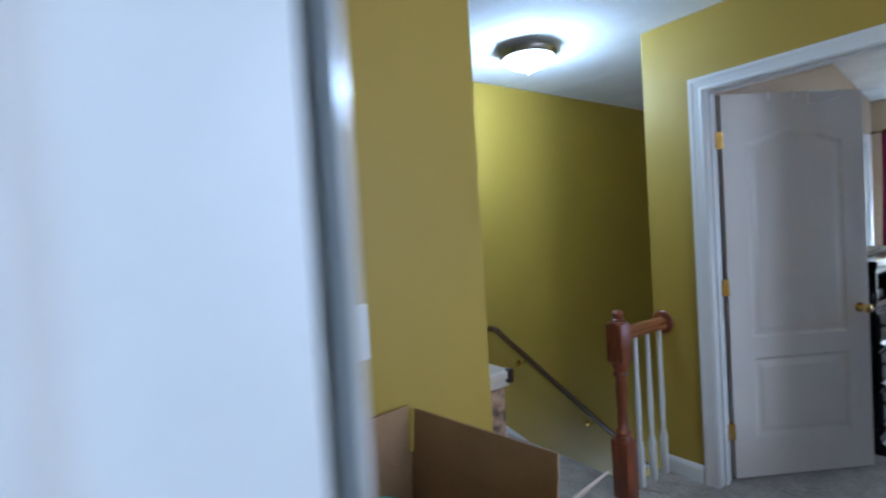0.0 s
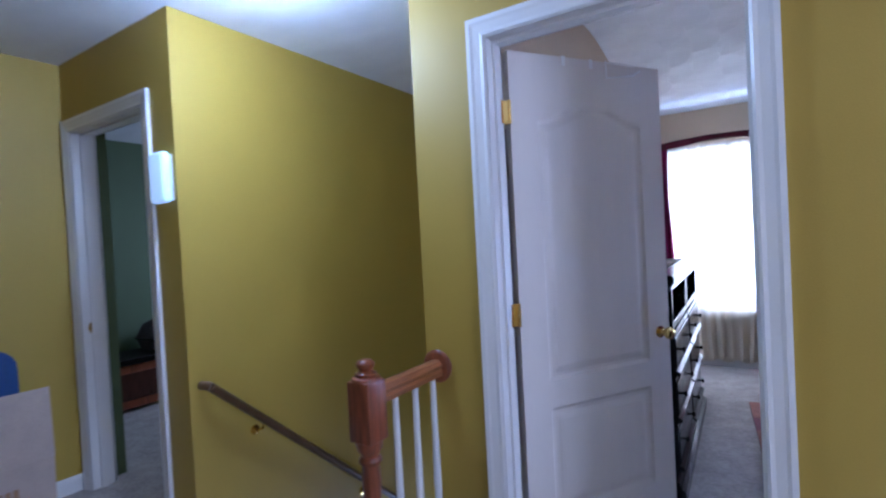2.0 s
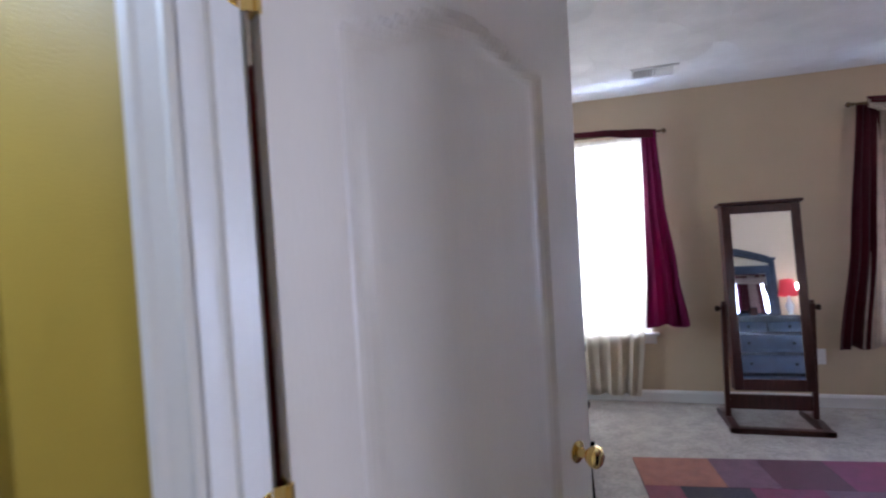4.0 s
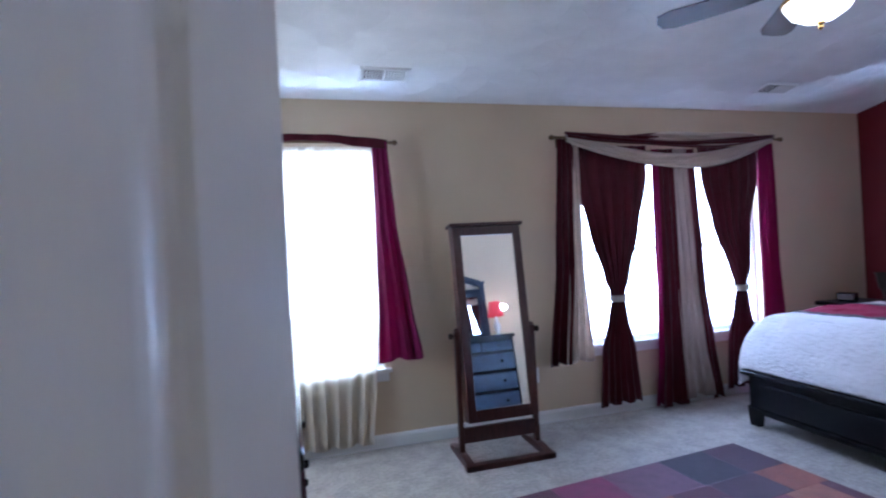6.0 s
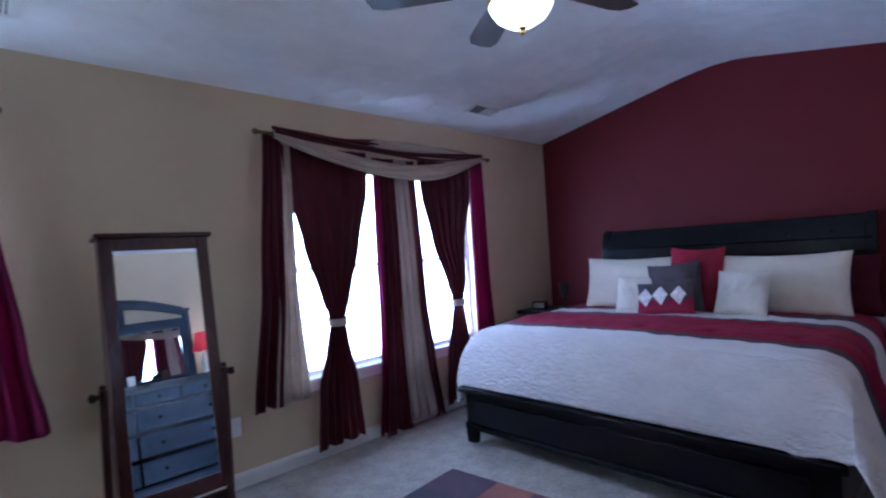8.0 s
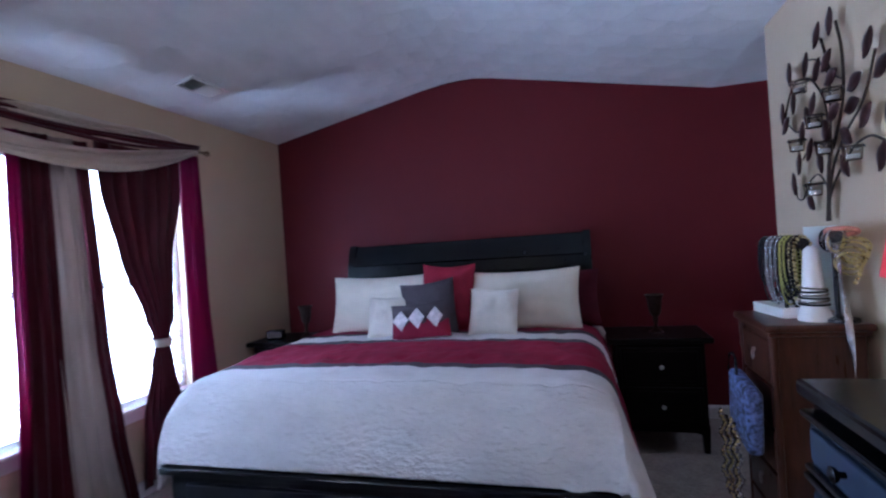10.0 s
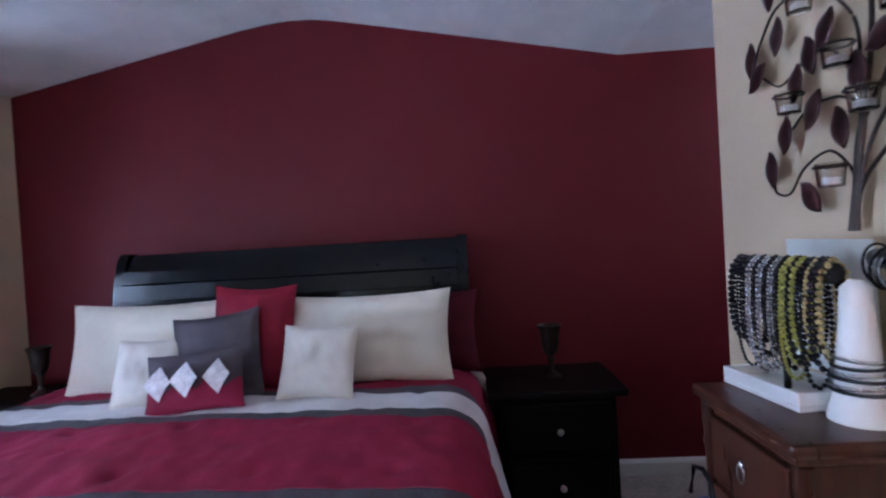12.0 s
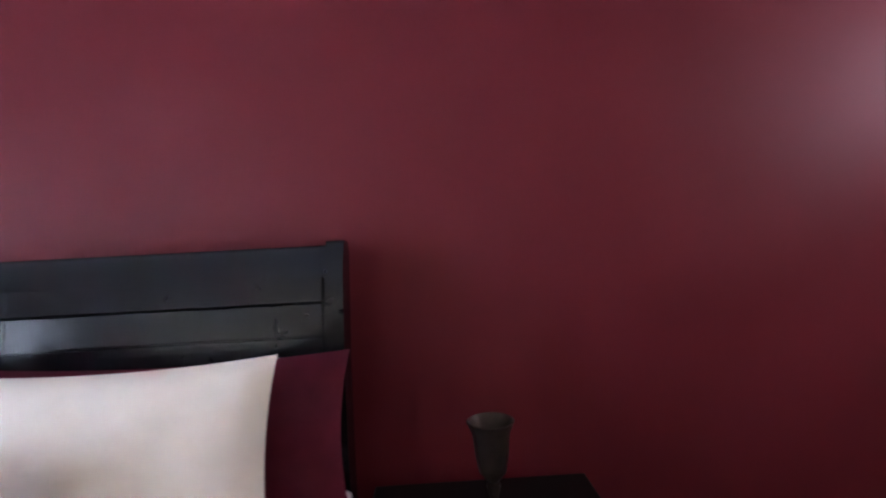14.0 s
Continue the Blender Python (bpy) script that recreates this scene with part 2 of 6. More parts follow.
for dark, gloss in ((M_ESP, 0.08), (M_BLACK, 0.28), (M_RED, 0.22), (M_PLUM, 0.2), (M_WINE, 0.2), (M_CHEST, 0.3), (M_BAND, 0.12), (M_REDPIL, 0.15), (M_SHEET, 0.1), (M_GREYPIL, 0.1), (M_QUILT, 0.2), (M_SMOOTHQ, 0.2)):
    dark.node_tree.nodes["Principled BSDF"].inputs["Specular IOR Level"].default_value = gloss

M_OUTSIDE = bpy.data.materials.new("overcast_sky_glow")
M_OUTSIDE.use_nodes = True
M_OUTSIDE.node_tree.nodes["Principled BSDF"].inputs["Emission Color"].default_value = (0.93, 0.97, 1.0, 1)
M_OUTSIDE.node_tree.nodes["Principled BSDF"].inputs["Emission Strength"].default_value = 6.0


# ---------------------------------------------------------------- building blocks
def bm_box(x0, x1, y0, y1, z0, z1, bevel=0.0, segs=2):
    bm = bmesh.new()
    bmesh.ops.create_cube(bm, size=1)
    for v in bm.verts:
        v.co = Vector((x0 + (v.co.x + 0.5) * (x1 - x0), y0 + (v.co.y + 0.5) * (y1 - y0), z0 + (v.co.z + 0.5) * (z1 - z0)))
    if bevel:
        bmesh.ops.bevel(bm, geom=bm.edges[:], offset=bevel, segments=segs, affect="EDGES", profile=0.5)
    return bm


def merge(*bms):
    """Joins several bmeshes into the first one."""
    out = bms[0]
    for b in bms[1:]:
        tmp = bpy.data.meshes.new("tmp")
        b.to_mesh(tmp)
        out.from_mesh(tmp)
        bpy.data.meshes.remove(tmp)
        b.free()
    return out


def boxes(rows, bevel=0.0):
    return merge(*[bm_box(*r, bevel=bevel) for r in rows])


def moved(bm, m):
    bm.transform(m)
    return bm


def lathe(profile, segs=24, m=None):
    """Turns (radius, height) pairs round z."""
    bm = bmesh.new()
    rings = []
    for r, z in profile:
        rings.append([bm.verts.new((max(r, 1e-4) * math.cos(2 * math.pi * k / segs), max(r, 1e-4) * math.sin(2 * math.pi * k / segs), z)) for k in range(segs)])
    for a, b in zip(rings, rings[1:]):
        for k in range(segs):
            bm.faces.new((a[k], a[(k + 1) % segs], b[(k + 1) % segs], b[k]))
    bm.faces.new(rings[0][::-1])
    bm.faces.new(rings[-1])
    bmesh.ops.recalc_face_normals(bm, faces=bm.faces[:])
    if m:
        bm.transform(m)
    return bm


def tube(points, radius, segs=8):
    """A round bar along a line of points."""
    bm = bmesh.new()
    pts = [Vector(p) for p in points]
    rings = []
    for i, p in enumerate(pts):
        d = (pts[min(i + 1, len(pts) - 1)] - pts[max(i - 1, 0)]).normalized()
        side = d.cross(Vector((0, 0, 1)) if abs(d.z) < 0.9 else Vector((1, 0, 0))).normalized()
        up = side.cross(d)
        r = radius[i] if isinstance(radius, (list, tuple)) else radius
        rings.append([bm.verts.new(p + r * (math.cos(a) * side + math.sin(a) * up)) for a in [2 * math.pi * k / segs for k in range(segs)]])
    for a, b in zip(rings, rings[1:]):
        for k in range(segs):
            bm.faces.new((a[k], a[(k + 1) % segs], b[(k + 1) % segs], b[k]))
    bm.faces.new(rings[0][::-1])
    bm.faces.new(rings[-1])
    bmesh.ops.recalc_face_normals(bm, faces=bm.faces[:])
    return bm


def sheet(nu, nv, f):
    """A surface grid: f(u, v) with u, v from 0 to 1."""
    bm = bmesh.new()
    g = [[bm.verts.new(f(i / nu, j / nv)) for j in range(nv + 1)] for i in range(nu + 1)]
    for i in range(nu):
        for j in range(nv):
            bm.faces.new((g[i][j], g[i + 1][j], g[i + 1][j + 1], g[i][j + 1]))
    return bm


def prism(outline, axis, a, b):
    """An outline in the plane across axis, drawn out from a to b."""
    bm = bmesh.new()
    put = {"x": lambda p, k: (k, p[0], p[1]), "y": lambda p, k: (p[0], k, p[1]), "z": lambda p, k: (p[0], p[1], k)}[axis]
    A = [bm.verts.new(put(p, a)) for p in outline]
    B = [bm.verts.new(put(p, b)) for p in outline]
    bm.faces.new(A)
    bm.faces.new(B[::-1])
    for i in range(len(outline)):
        j = (i + 1) % len(outline)
        bm.faces.new((A[i], B[i], B[j], A[j]))
    bmesh.ops.recalc_face_normals(bm, faces=bm.faces[:])
    return bm


def part(name, bm, material, parent=None, label="", smooth=False, solid=0.0):
    """Links a bmesh as one mesh object, under a thing or a part where one is given."""
    me = bpy.data.meshes.new(name)
    bm.to_mesh(me)
    bm.free()
    for p in me.polygons:
        p.use_smooth = smooth
    if smooth:
        me.set_sharp_from_angle(angle=radians(42))
    for mm in material if isinstance(material, list) else [material]:
        me.materials.append(mm)
    ob = new(name, me)
    if parent:
        ob.parent = parent
    if label:
        ob["label"] = label
    if solid:
        s = ob.modifiers.new("thickness", "SOLIDIFY")
        s.thickness = solid
    return ob


def thing(name, label, category, m=None, group="", kind=""):
    ob = new(name)
    ob.empty_display_size = 0.1
    if m:
        ob.matrix_world = m
    return tagged(ob, label, category, group, kind)


def setting(name, bm, material, label, category, smooth=False):
    return tagged(part(name, bm, material, None, smooth=smooth), label, category, kind="structure")


# ---------------------------------------------------------------- structure
YW, XR, XL, XEND = 3.64, 5.50, -0.20, 4.42
PROFILE = [(YW + 0.12, 2.416), (YW, 2.44), (2.2, 2.728), (2.04, 2.752), (1.9, 2.764), (1.76, 2.762), (1.62, 2.742), (0.0, 2.42)]


def wall_z(y):
    """The bedroom ceiling's height over y."""
    for (y1, z1), (y0, z0) in zip(PROFILE, PROFILE[1:]):
        if y0 <= y <= y1:
            return z0 + (z1 - z0) * (y - y0) / (y1 - y0)
    return 2.42


# floors
setting("floor_bedroom", boxes([(XL, XR, -0.12, YW, -0.12, 0.0), (XEND - 1.2, XR, -1.7, -0.12, -0.12, 0.0)]), M_CARPET, "beige cut-pile carpet over the bedroom floor", "carpet")
setting("floor_landing", boxes([(-0.32, 3.2, -4.4, -0.12, -0.12, -0.001), (-2.55, -0.32, -3.4, -0.40, -0.12, -0.001), (-2.55, -1.46, -0.40, 2.2, -0.12, -0.001)]), M_CARPET, "beige carpet over the upstairs landing", "carpet")
setting("floor_bath", bm_box(-1.4, XL, 1.87, YW, -0.12, -0.004), M_PALE, "pale vinyl floor of the adjoining room", "floor")

# window wall with two openings
W1, W2, SILL, HEAD = (0.03, 0.93), (2.46, 4.28), 0.55, 2.03
setting("wall_window", boxes([(-1.5, W1[0], YW, YW + 0.14, -0.1, 2.44), (W1[1], W2[0], YW, YW + 0.14, -0.1, 2.44), (W2[1], XR + 0.12, YW, YW + 0.14, -0.1, 2.44),
                              (W1[0], W1[1], YW, YW + 0.14, -0.1, SILL), (W1[0], W1[1], YW, YW + 0.14, HEAD, 2.44),
                              (W2[0], W2[1], YW, YW + 0.14, -0.1, SILL), (W2[0], W2[1], YW, YW + 0.14, HEAD, 2.44)]), M_TAN, "tan painted bedroom wall with two windows", "wall")
setting("wall_red", prism([(-1.7, -0.1), (YW, -0.1)] + [(y, z + 0.03) for y, z in PROFILE[1:]] + [(-1.7, 2.45)], "x", XR, XR + 0.12), M_RED, "burgundy accent wall behind the bed", "wall")
D3 = (2.72, 3.46)
LW = -0.316
setting("wall_left", merge(prism([(0.0, -0.1), (D3[0], -0.1)] + [(D3[0], wall_z(D3[0]) + 0.03), (2.2, 2.75), (1.9, 2.79), (1.62, 2.77), (0.0, 2.45)], "x", LW, XL),
                           prism([(D3[1], -0.1), (YW, -0.1), (YW, 2.45), (D3[1], wall_z(D3[1]) + 0.03)], "x", LW, XL),
                           prism([(D3[0], 2.055), (D3[1], 2.055), (D3[1], wall_z(D3[1]) + 0.03), (D3[0], wall_z(D3[0]) + 0.03)], "x", LW, XL)), M_TAN, "tan painted wall beside the black media dresser", "wall")
D1 = (0.0, 0.795)
# the wall between landing and bedroom: two skins, each in its own paint
for nm, y0, y1, mt, lab in (("wall_door_hall", -0.12, -0.06, M_YEL, "mustard yellow landing wall with the bedroom doorway"), ("wall_door_bedroom", -0.06, 0.0, M_TAN, "tan painted wall with a metal tree hung on it")):
    x1 = 3.2 if "hall" in nm else XEND
    setting(nm, boxes([(LW, D1[0] - 0.02, y0, y1, -0.1, 2.45), (D1[1] + 0.02, x1, y0, y1, -0.1, 2.45), (D1[0] - 0.02, D1[1] + 0.02, y0, y1, 2.06, 2.45)]), mt, lab, "wall")
setting("wall_alcove", boxes([(XEND - 0.12, XEND, -1.7, -0.0601, -0.1, 2.45), (XEND, XR, -1.82, -1.7, -0.1, 2.45)]), M_TAN, "tan painted alcove wall beyond the metal tree", "wall")
setting("ceiling_bedroom", prism(PROFILE + [(0.0, 2.60), (1.8, 2.95), (YW + 0.12, 2.60)], "x", XL - 0.11, XR + 0.1), M_CEIL, "white swirl-textured vaulted bedroom ceiling", "ceiling")
setting("ceiling_alcove", bm_box(XEND - 0.12, XR, -1.8, 0.0, 2.42, 2.5), M_CEIL, "white textured flat alcove ceiling", "ceiling")
setting("ceiling_landing", boxes([(-2.67, 3.3, -4.5, -0.12, 2.44, 2.54), (-4.5, -0.32, -0.12, 2.3, 2.44, 2.54), (-4.5, -2.67, -0.36, -0.12, 2.44, 2.54)]), M_HALLCEIL, "white swirl-textured landing ceiling", "ceiling")

# landing walls
SX, SY = -1.40, -0.48
setting("wall_stair", bm_box(SX - 0.12, SX, SY, 1.75, -2.6, 2.44), M_YEL, "mustard yellow wall running down beside the stairs", "wall")
setting("wall_stair_end", bm_box(SX, LW, 1.75, 1.87, -2.6, 2.44), M_YEL, "mustard yellow wall at the foot of the stairs", "wall")
setting("wall_stair_inner", boxes([(LW, -0.20, -0.06, 1.75, -2.6, -0.12), (LW - 0.012, LW, -0.12, 1.75, -2.6, 2.44)]), M_YEL, "mustard yellow inner wall of the stairwell", "wall")
D2 = (-2.48, -1.64)
setting("wall_green_door", boxes([(D2[1], SX - 0.12, SY, SY + 0.12, -0.1, 2.44), (-2.55, D2[0], SY, SY + 0.12, -0.1, 2.44), (D2[0], D2[1], SY, SY + 0.12, 2.065, 2.44)]), M_YEL, "mustard yellow wall with a doorway to the green room", "wall")
setting("wall_far_landing", bm_box(-2.67, -2.55, -3.4, SY + 0.12, -0.1, 2.44), M_YEL, "mustard yellow wall at the end of the landing", "wall")
NX, NY = 0.27, -1.88
setting("wall_near", bm_box(0.15, NX, -2.80, NY, -0.1, 2.44), M_YEL, "mustard yellow wall end with switches and a red sign", "wall")
setting("wall_behind", boxes([(NX, 1.128, -2.80, -2.68, -0.1, 2.44), (1.95, 3.3, -2.80, -2.68, -0.1, 2.44), (1.128, 1.95, -2.80, -2.68, 2.06, 2.44), (-2.67, 0.15, -3.52, -3.4, -0.1, 2.44), (0.03, 0.15, -3.4, -2.80, -0.1, 2.44),
                              (3.2, 3.32, -4.4, -0.12, -0.1, 2.44), (0.15, 3.3, -4.5, -4.4, -0.1, 2.44), (0.03, 0.15, -4.5, -3.52, -0.1, 2.44)]), M_YEL, "mustard yellow walls closing the landing", "wall")
setting("wall_green_room", boxes([(-4.5, -4.38, -0.36, 2.3, -0.1, 2.44), (-4.38, SX - 0.12, 2.2, 2.3, -0.1, 2.44), (-4.38, -2.55, SY + 0.12, SY + 0.22, -0.1, 2.44)]), M_GREEN, "green painted walls of the next room", "wall")
setting("floor_green_room", bm_box(-4.4, -2.55, -0.36, 2.2, -0.12, -0.002), M_CARPET, "beige carpet of the green room", "carpet")
setting("wall_bath", boxes([(-1.5, -1.4, 1.87, YW, -0.1, 2.5), (-1.4, LW, 1.87, 1.90, -0.1, 2.5)]), M_PALE, "pale painted walls of the bright adjoining room", "wall")
setting("ceiling_bath", bm_box(-1.5, LW, 1.75, YW + 0.12, 2.441, 2.52), M_CEIL, "white ceiling of the adjoining room", "ceiling")


setting("backdrop", bm_box(-6, 12, 9.0, 9.05, -5, 9), M_OUTSIDE, "plain white overcast sky outside the windows", "backdrop")


# baseboards
def skirting(x0, y0, x1, y1, z=0.0):
    """A moulded baseboard on the left-hand side of the line from one point to the other."""
    d = Vector((x1 - x0, y1 - y0, 0))
    L = d.length
    bm = prism([(0, 0), (0.014, 0), (0.014, 0.07), (0.009, 0.083), (0.005, 0.09), (0, 0.092)], "x", 0, L)
    a = math.atan2(d.y, d.x)
    bm.transform(Matrix.Translation((x0, y0, z)) @ Matrix.Rotation(a, 4, "Z"))
    return setting("baseboard", bm, M_TRIM, "white painted moulded baseboard", "baseboard")


skirting(XR, YW, XL, YW)
skirting(XR, -1.7, XR, YW)
skirting(D1[1] + 0.08, 0.0, XEND, 0.0)
skirting(XL, D3[0] - 0.07, XL, 0.0)
skirting(SX, SY, D2[1] + 0.07, SY)
skirting(-2.55, SY, -2.55, -3.3)
skirting(D1[0] - 0.08, -0.12, LW, -0.12)
skirting(3.2, -0.12, D1[1] + 0.08, -0.12)


# doorways: jamb and moulded casing
def casing_bm(width, height, w=0.07, t=0.018):
    """Casing in the xz plane round an opening from x=0 to width, proud towards -y."""
    prof = [(0.0, 0.006), (0.008, 0.012), (0.02, 0.010), (0.045, 0.014), (0.055, t), (w, t), (w, 0)]
    bm = bmesh.new()
    path = [((0, 0), (-1, 0)), ((0, height), (-1, 1)), ((width, height), (1, 1)), ((width, 0), (1, 0))]
    rings = [[bm.verts.new((p[0] + o * s[0], -d, p[1] + o * s[1])) for o, d in prof] for p, s in path]
    for a, b in zip(rings, rings[1:]):
        for k in range(len(prof) - 1):
            bm.faces.new((a[k], b[k], b[k + 1], a[k + 1]))
    bmesh.ops.recalc_face_normals(bm, faces=bm.faces[:])
    return bm


def doorway(name, m, width, height, depth, label):
    """Jamb and casings; m puts the opening's lower left corner, with the wall going back along +y."""
    th = thing(name, label, "doorway", m, kind="structure")
    part("jamb", boxes([(-0.019, 0.0, 0.001, depth - 0.001, 0, height + 0.019), (width, width + 0.019, 0.001, depth - 0.001, 0, height + 0.019), (0, width, 0.001, depth - 0.001, height, height + 0.019),
                        (0.0, 0.011, 0.045, 0.08, 0, height), (width - 0.011, width, 0.045, 0.08, 0, height), (0.011, width - 0.011, 0.045, 0.08, height - 0.011, height)], 0.001), M_TRIM, th)
    part("casing", casing_bm(width, height), M_TRIM, th)
    part("casing", moved(casing_bm(width, height), Matrix.Translation((width, depth, 0)) @ Matrix.Rotation(math.pi, 4, "Z")), M_TRIM, th)
    return th


doorway("door_frame_bedroom", pose(0.0, -0.12, 0), D1[1], 2.04, 0.12, "white moulded frame of the bedroom doorway")
doorway("door_frame_green_room", pose(D2[0] + 0.02, SY, 0), D2[1] - D2[0] - 0.04, 2.04, 0.12, "white moulded frame of the green room doorway")
doorway("door_frame_bath", pose(XL, D3[0] + 0.02, 0, 0, 0, 90), D3[1] - D3[0] - 0.04, 2.03, 0.116, "white moulded frame of the bright side room")
doorway("door_frame_near", pose(1.93, -2.68, 0, 0, 0, 180), 0.782, 2.04, 0.12, "white moulded door frame beside the switch wall")


part("strike_plate", merge(bm_box(D2[0] + 0.0205, D2[0] + 0.023, SY + 0.035, SY + 0.065, 0.90, 0.96, 0.001), bm_box(D2[0] + 0.021, D2[0] + 0.030, SY + 0.028, SY + 0.036, 0.915, 0.945, 0.001)), M_BRASS, bpy.data.objects["door_frame_green_room"], "brass strike plate").matrix_parent_inverse = bpy.data.objects["door_frame_green_room"].matrix_world.inverted()


# windows: frame, sashes, panes, sill, blinds
def window(name, x0, x1, lights, label):
    th = thing(name, label, "window", kind="structure")
    t = 0.045
    rows = [(x0, x0 + t, YW + 0.05, YW + 0.13, SILL, HEAD), (x1 - t, x1, YW + 0.05, YW + 0.13, SILL, HEAD), (x0 + t, x1 - t, YW + 0.05, YW + 0.13, HEAD - t, HEAD), (x0 + t, x1 - t, YW + 0.05, YW + 0.13, SILL, SILL + t)]
    w = (x1 - x0) / lights
    for k in range(1, lights):
        rows.append((x0 + k * w - 0.06, x0 + k * w + 0.06, YW + 0.045, YW + 0.13, SILL + t, HEAD - t))
    part("window_frame", boxes(rows, 0.004), M_TRIM, th)
    part("window_sill", bm_box(x0 - 0.05, x1 + 0.05, YW - 0.035, YW + 0.05, SILL - 0.022, SILL + 0.004, 0.006), M_TRIM, th)
    part("apron", bm_box(x0 - 0.03, x1 + 0.03, YW - 0.014, YW - 0.001, SILL - 0.085, SILL - 0.022, 0.004), M_TRIM, th)
    for k in range(lights):
        a, b = x0 + k * w + (0.06 if k else t), x0 + (k + 1) * w - (0.06 if k < lights - 1 else t)
        mid = (SILL + HEAD) / 2
        part("sash_rail", bm_box(a, b, YW + 0.07, YW + 0.11, mid - 0.02, mid + 0.02, 0.004), M_TRIM, th)
        for z0, z1 in ((SILL + t, mid - 0.02), (mid + 0.02, HEAD - t)):
            g = part("pane", bm_box(a, b, YW + 0.088, YW + 0.092, z0, z1), M_GLASS, th)
            g.visible_shadow = False
    return th


window("window_1", *W1, 1, "white single-hung window behind ivory sheers")
window("window_2", *W2, 2, "white twin window with lowered mini blinds")


def blind(x0, x1, z0, z1):
    th = thing("mini_blind", "white horizontal mini blind lowered over the window", "blind", group="blinds of the twin window")
    part("headrail", bm_box(x0, x1, YW + 0.004, YW + 0.04, z1 - 0.03, z1, 0.003), M_BLIND, th)
    part("bottom_rail", bm_box(x0, x1, YW + 0.012, YW + 0.034, z0, z0 + 0.014, 0.003), M_BLIND, th)
    n = 44
    rows = []
    for k in range(n):
        z = z0 + 0.03 + (z1 - z0 - 0.08) * k / (n - 1)
        rows.append(moved(bm_box(x0 + 0.004, x1 - 0.004, -0.011, 0.011, -0.0006, 0.0006), pose(0, YW + 0.023, z, 14)))
    for bm in rows:
        part("slat", bm, M_BLIND, th)


blind(W2[0] + 0.05, 3.30, SILL + 0.03, HEAD - 0.03)
blind(3.44, W2[1] - 0.05, SILL + 0.03, HEAD - 0.03)


# curtains
def drape(name, material, label, rows, folds, depth, y, parent=None, phase=0.0, cat="curtain", solid=0.003, group=""):
    """Hanging cloth. rows: (z, left, right) from top to bottom; the folds gather where it is narrow."""
    zs = [r[0] for r in rows]

    def f(u, v):
        z = min(zs[0], max(zs[-1], zs[0] + (zs[-1] - zs[0]) * v))
        lo, hi = rows[-1][1], rows[-1][2]
        for (za, la, ra), (zb, lb, rb) in zip(rows, rows[1:]):
            if za >= z >= zb:
                k = (za - z) / max(1e-6, za - zb)
                k = k * k * (3 - 2 * k) * 0.5 + k * 0.5
                lo, hi = la + (lb - la) * k, ra + (rb - ra) * k
                break
        w = abs(math.sin(phase + u * folds * math.pi)) * 2 - 1 + 0.35 * math.sin(u * folds * 2.3 * math.pi + 3 * v + phase)
        amp = depth * (0.6 + 0.4 * v)
        sway = 0.012 * math.sin(5 * v + phase + 4 * u)
        return (lo + (hi - lo) * u + sway * 0.4, y + amp * w + sway, z - 0.012 * math.sin(u * folds * math.pi + phase) * v)

    bm = sheet(max(24, folds * 10), 36, f)
    if parent:
        return part(name, bm, material, parent, label, smooth=True, solid=solid)
    ob = part(name, bm, material, None, smooth=True, solid=solid)
    return tagged(ob, label, cat, group)


def rod(name, x0, x1, y, z, label):
    th = thing(name, label, "curtain rod")
    part("pole", tube([(x0, y, z), ((x0 + x1) / 2, y, z + 0.004), (x1, y, z)], 0.009, 10), M_ROD, th, smooth=True)
    for x, s in ((x0, -1), (x1, 1)):
        part("finial", lathe([(0.009, 0), (0.014, 0.006), (0.009, 0.014), (0.02, 0.03), (0.017, 0.045), (0.004, 0.055)], 12, pose(x, y, z, 0, 90 * s, 0)), M_ROD, th, smooth=True)
        part("bracket", merge(tube([(x - s * 0.09, y, z - 0.012), (x - s * 0.09, YW - 0.01, z - 0.012)], 0.007, 8), bm_box(x - s * 0.09 - 0.015, x - s * 0.09 + 0.015, YW - 0.011, YW - 0.001, z - 0.05, z + 0.02, 0.003)), M_ROD, th, smooth=True)
    return th


ROD1, ROD2 = YW - 0.10, YW - 0.15
rod("curtain_rod", -0.13, 1.03, ROD1, 2.12, "slim dark metal rod over the sheer-covered window")
drape("sheer_curtain", M_SHEER, "sheer ivory curtain hanging over the bright window", [(2.10, -0.02, 0.95), (1.2, 0.0, 0.94), (0.5, 0.08, 0.86), (0.06, 0.12, 0.82)], 9, 0.016, ROD1 + 0.035)
drape("side_curtain", M_WINE, "magenta wine curtain gathered at the window edge", [(2.12, -0.10, 0.045), (1.6, -0.11, 0.03), (0.92, -0.11, 0.06)], 3, 0.018, ROD1 - 0.015, group="side curtains")
drape("side_curtain", M_WINE, "magenta wine curtain flaring out beside the window", [(2.12, 0.90, 1.01), (1.6, 0.90, 1.04), (1.0, 0.90, 1.12), (0.62, 0.88, 1.19)], 3, 0.02, ROD1 - 0.015, phase=0.7, group="side curtains")


def valance(u, v):
    x = -0.09 + 1.10 * u
    return (x, ROD1 - 0.022 + 0.008 * math.sin(26 * u) - 0.004 * v, 2.135 + 0.035 * math.sin(math.pi * u) - v * (0.055 + 0.012 * math.sin(9 * u)))


tagged(part("scarf_valance", sheet(60, 6, valance), M_PLUM, None, smooth=True, solid=0.006), "dark wine scarf draped along the rod", "curtain")

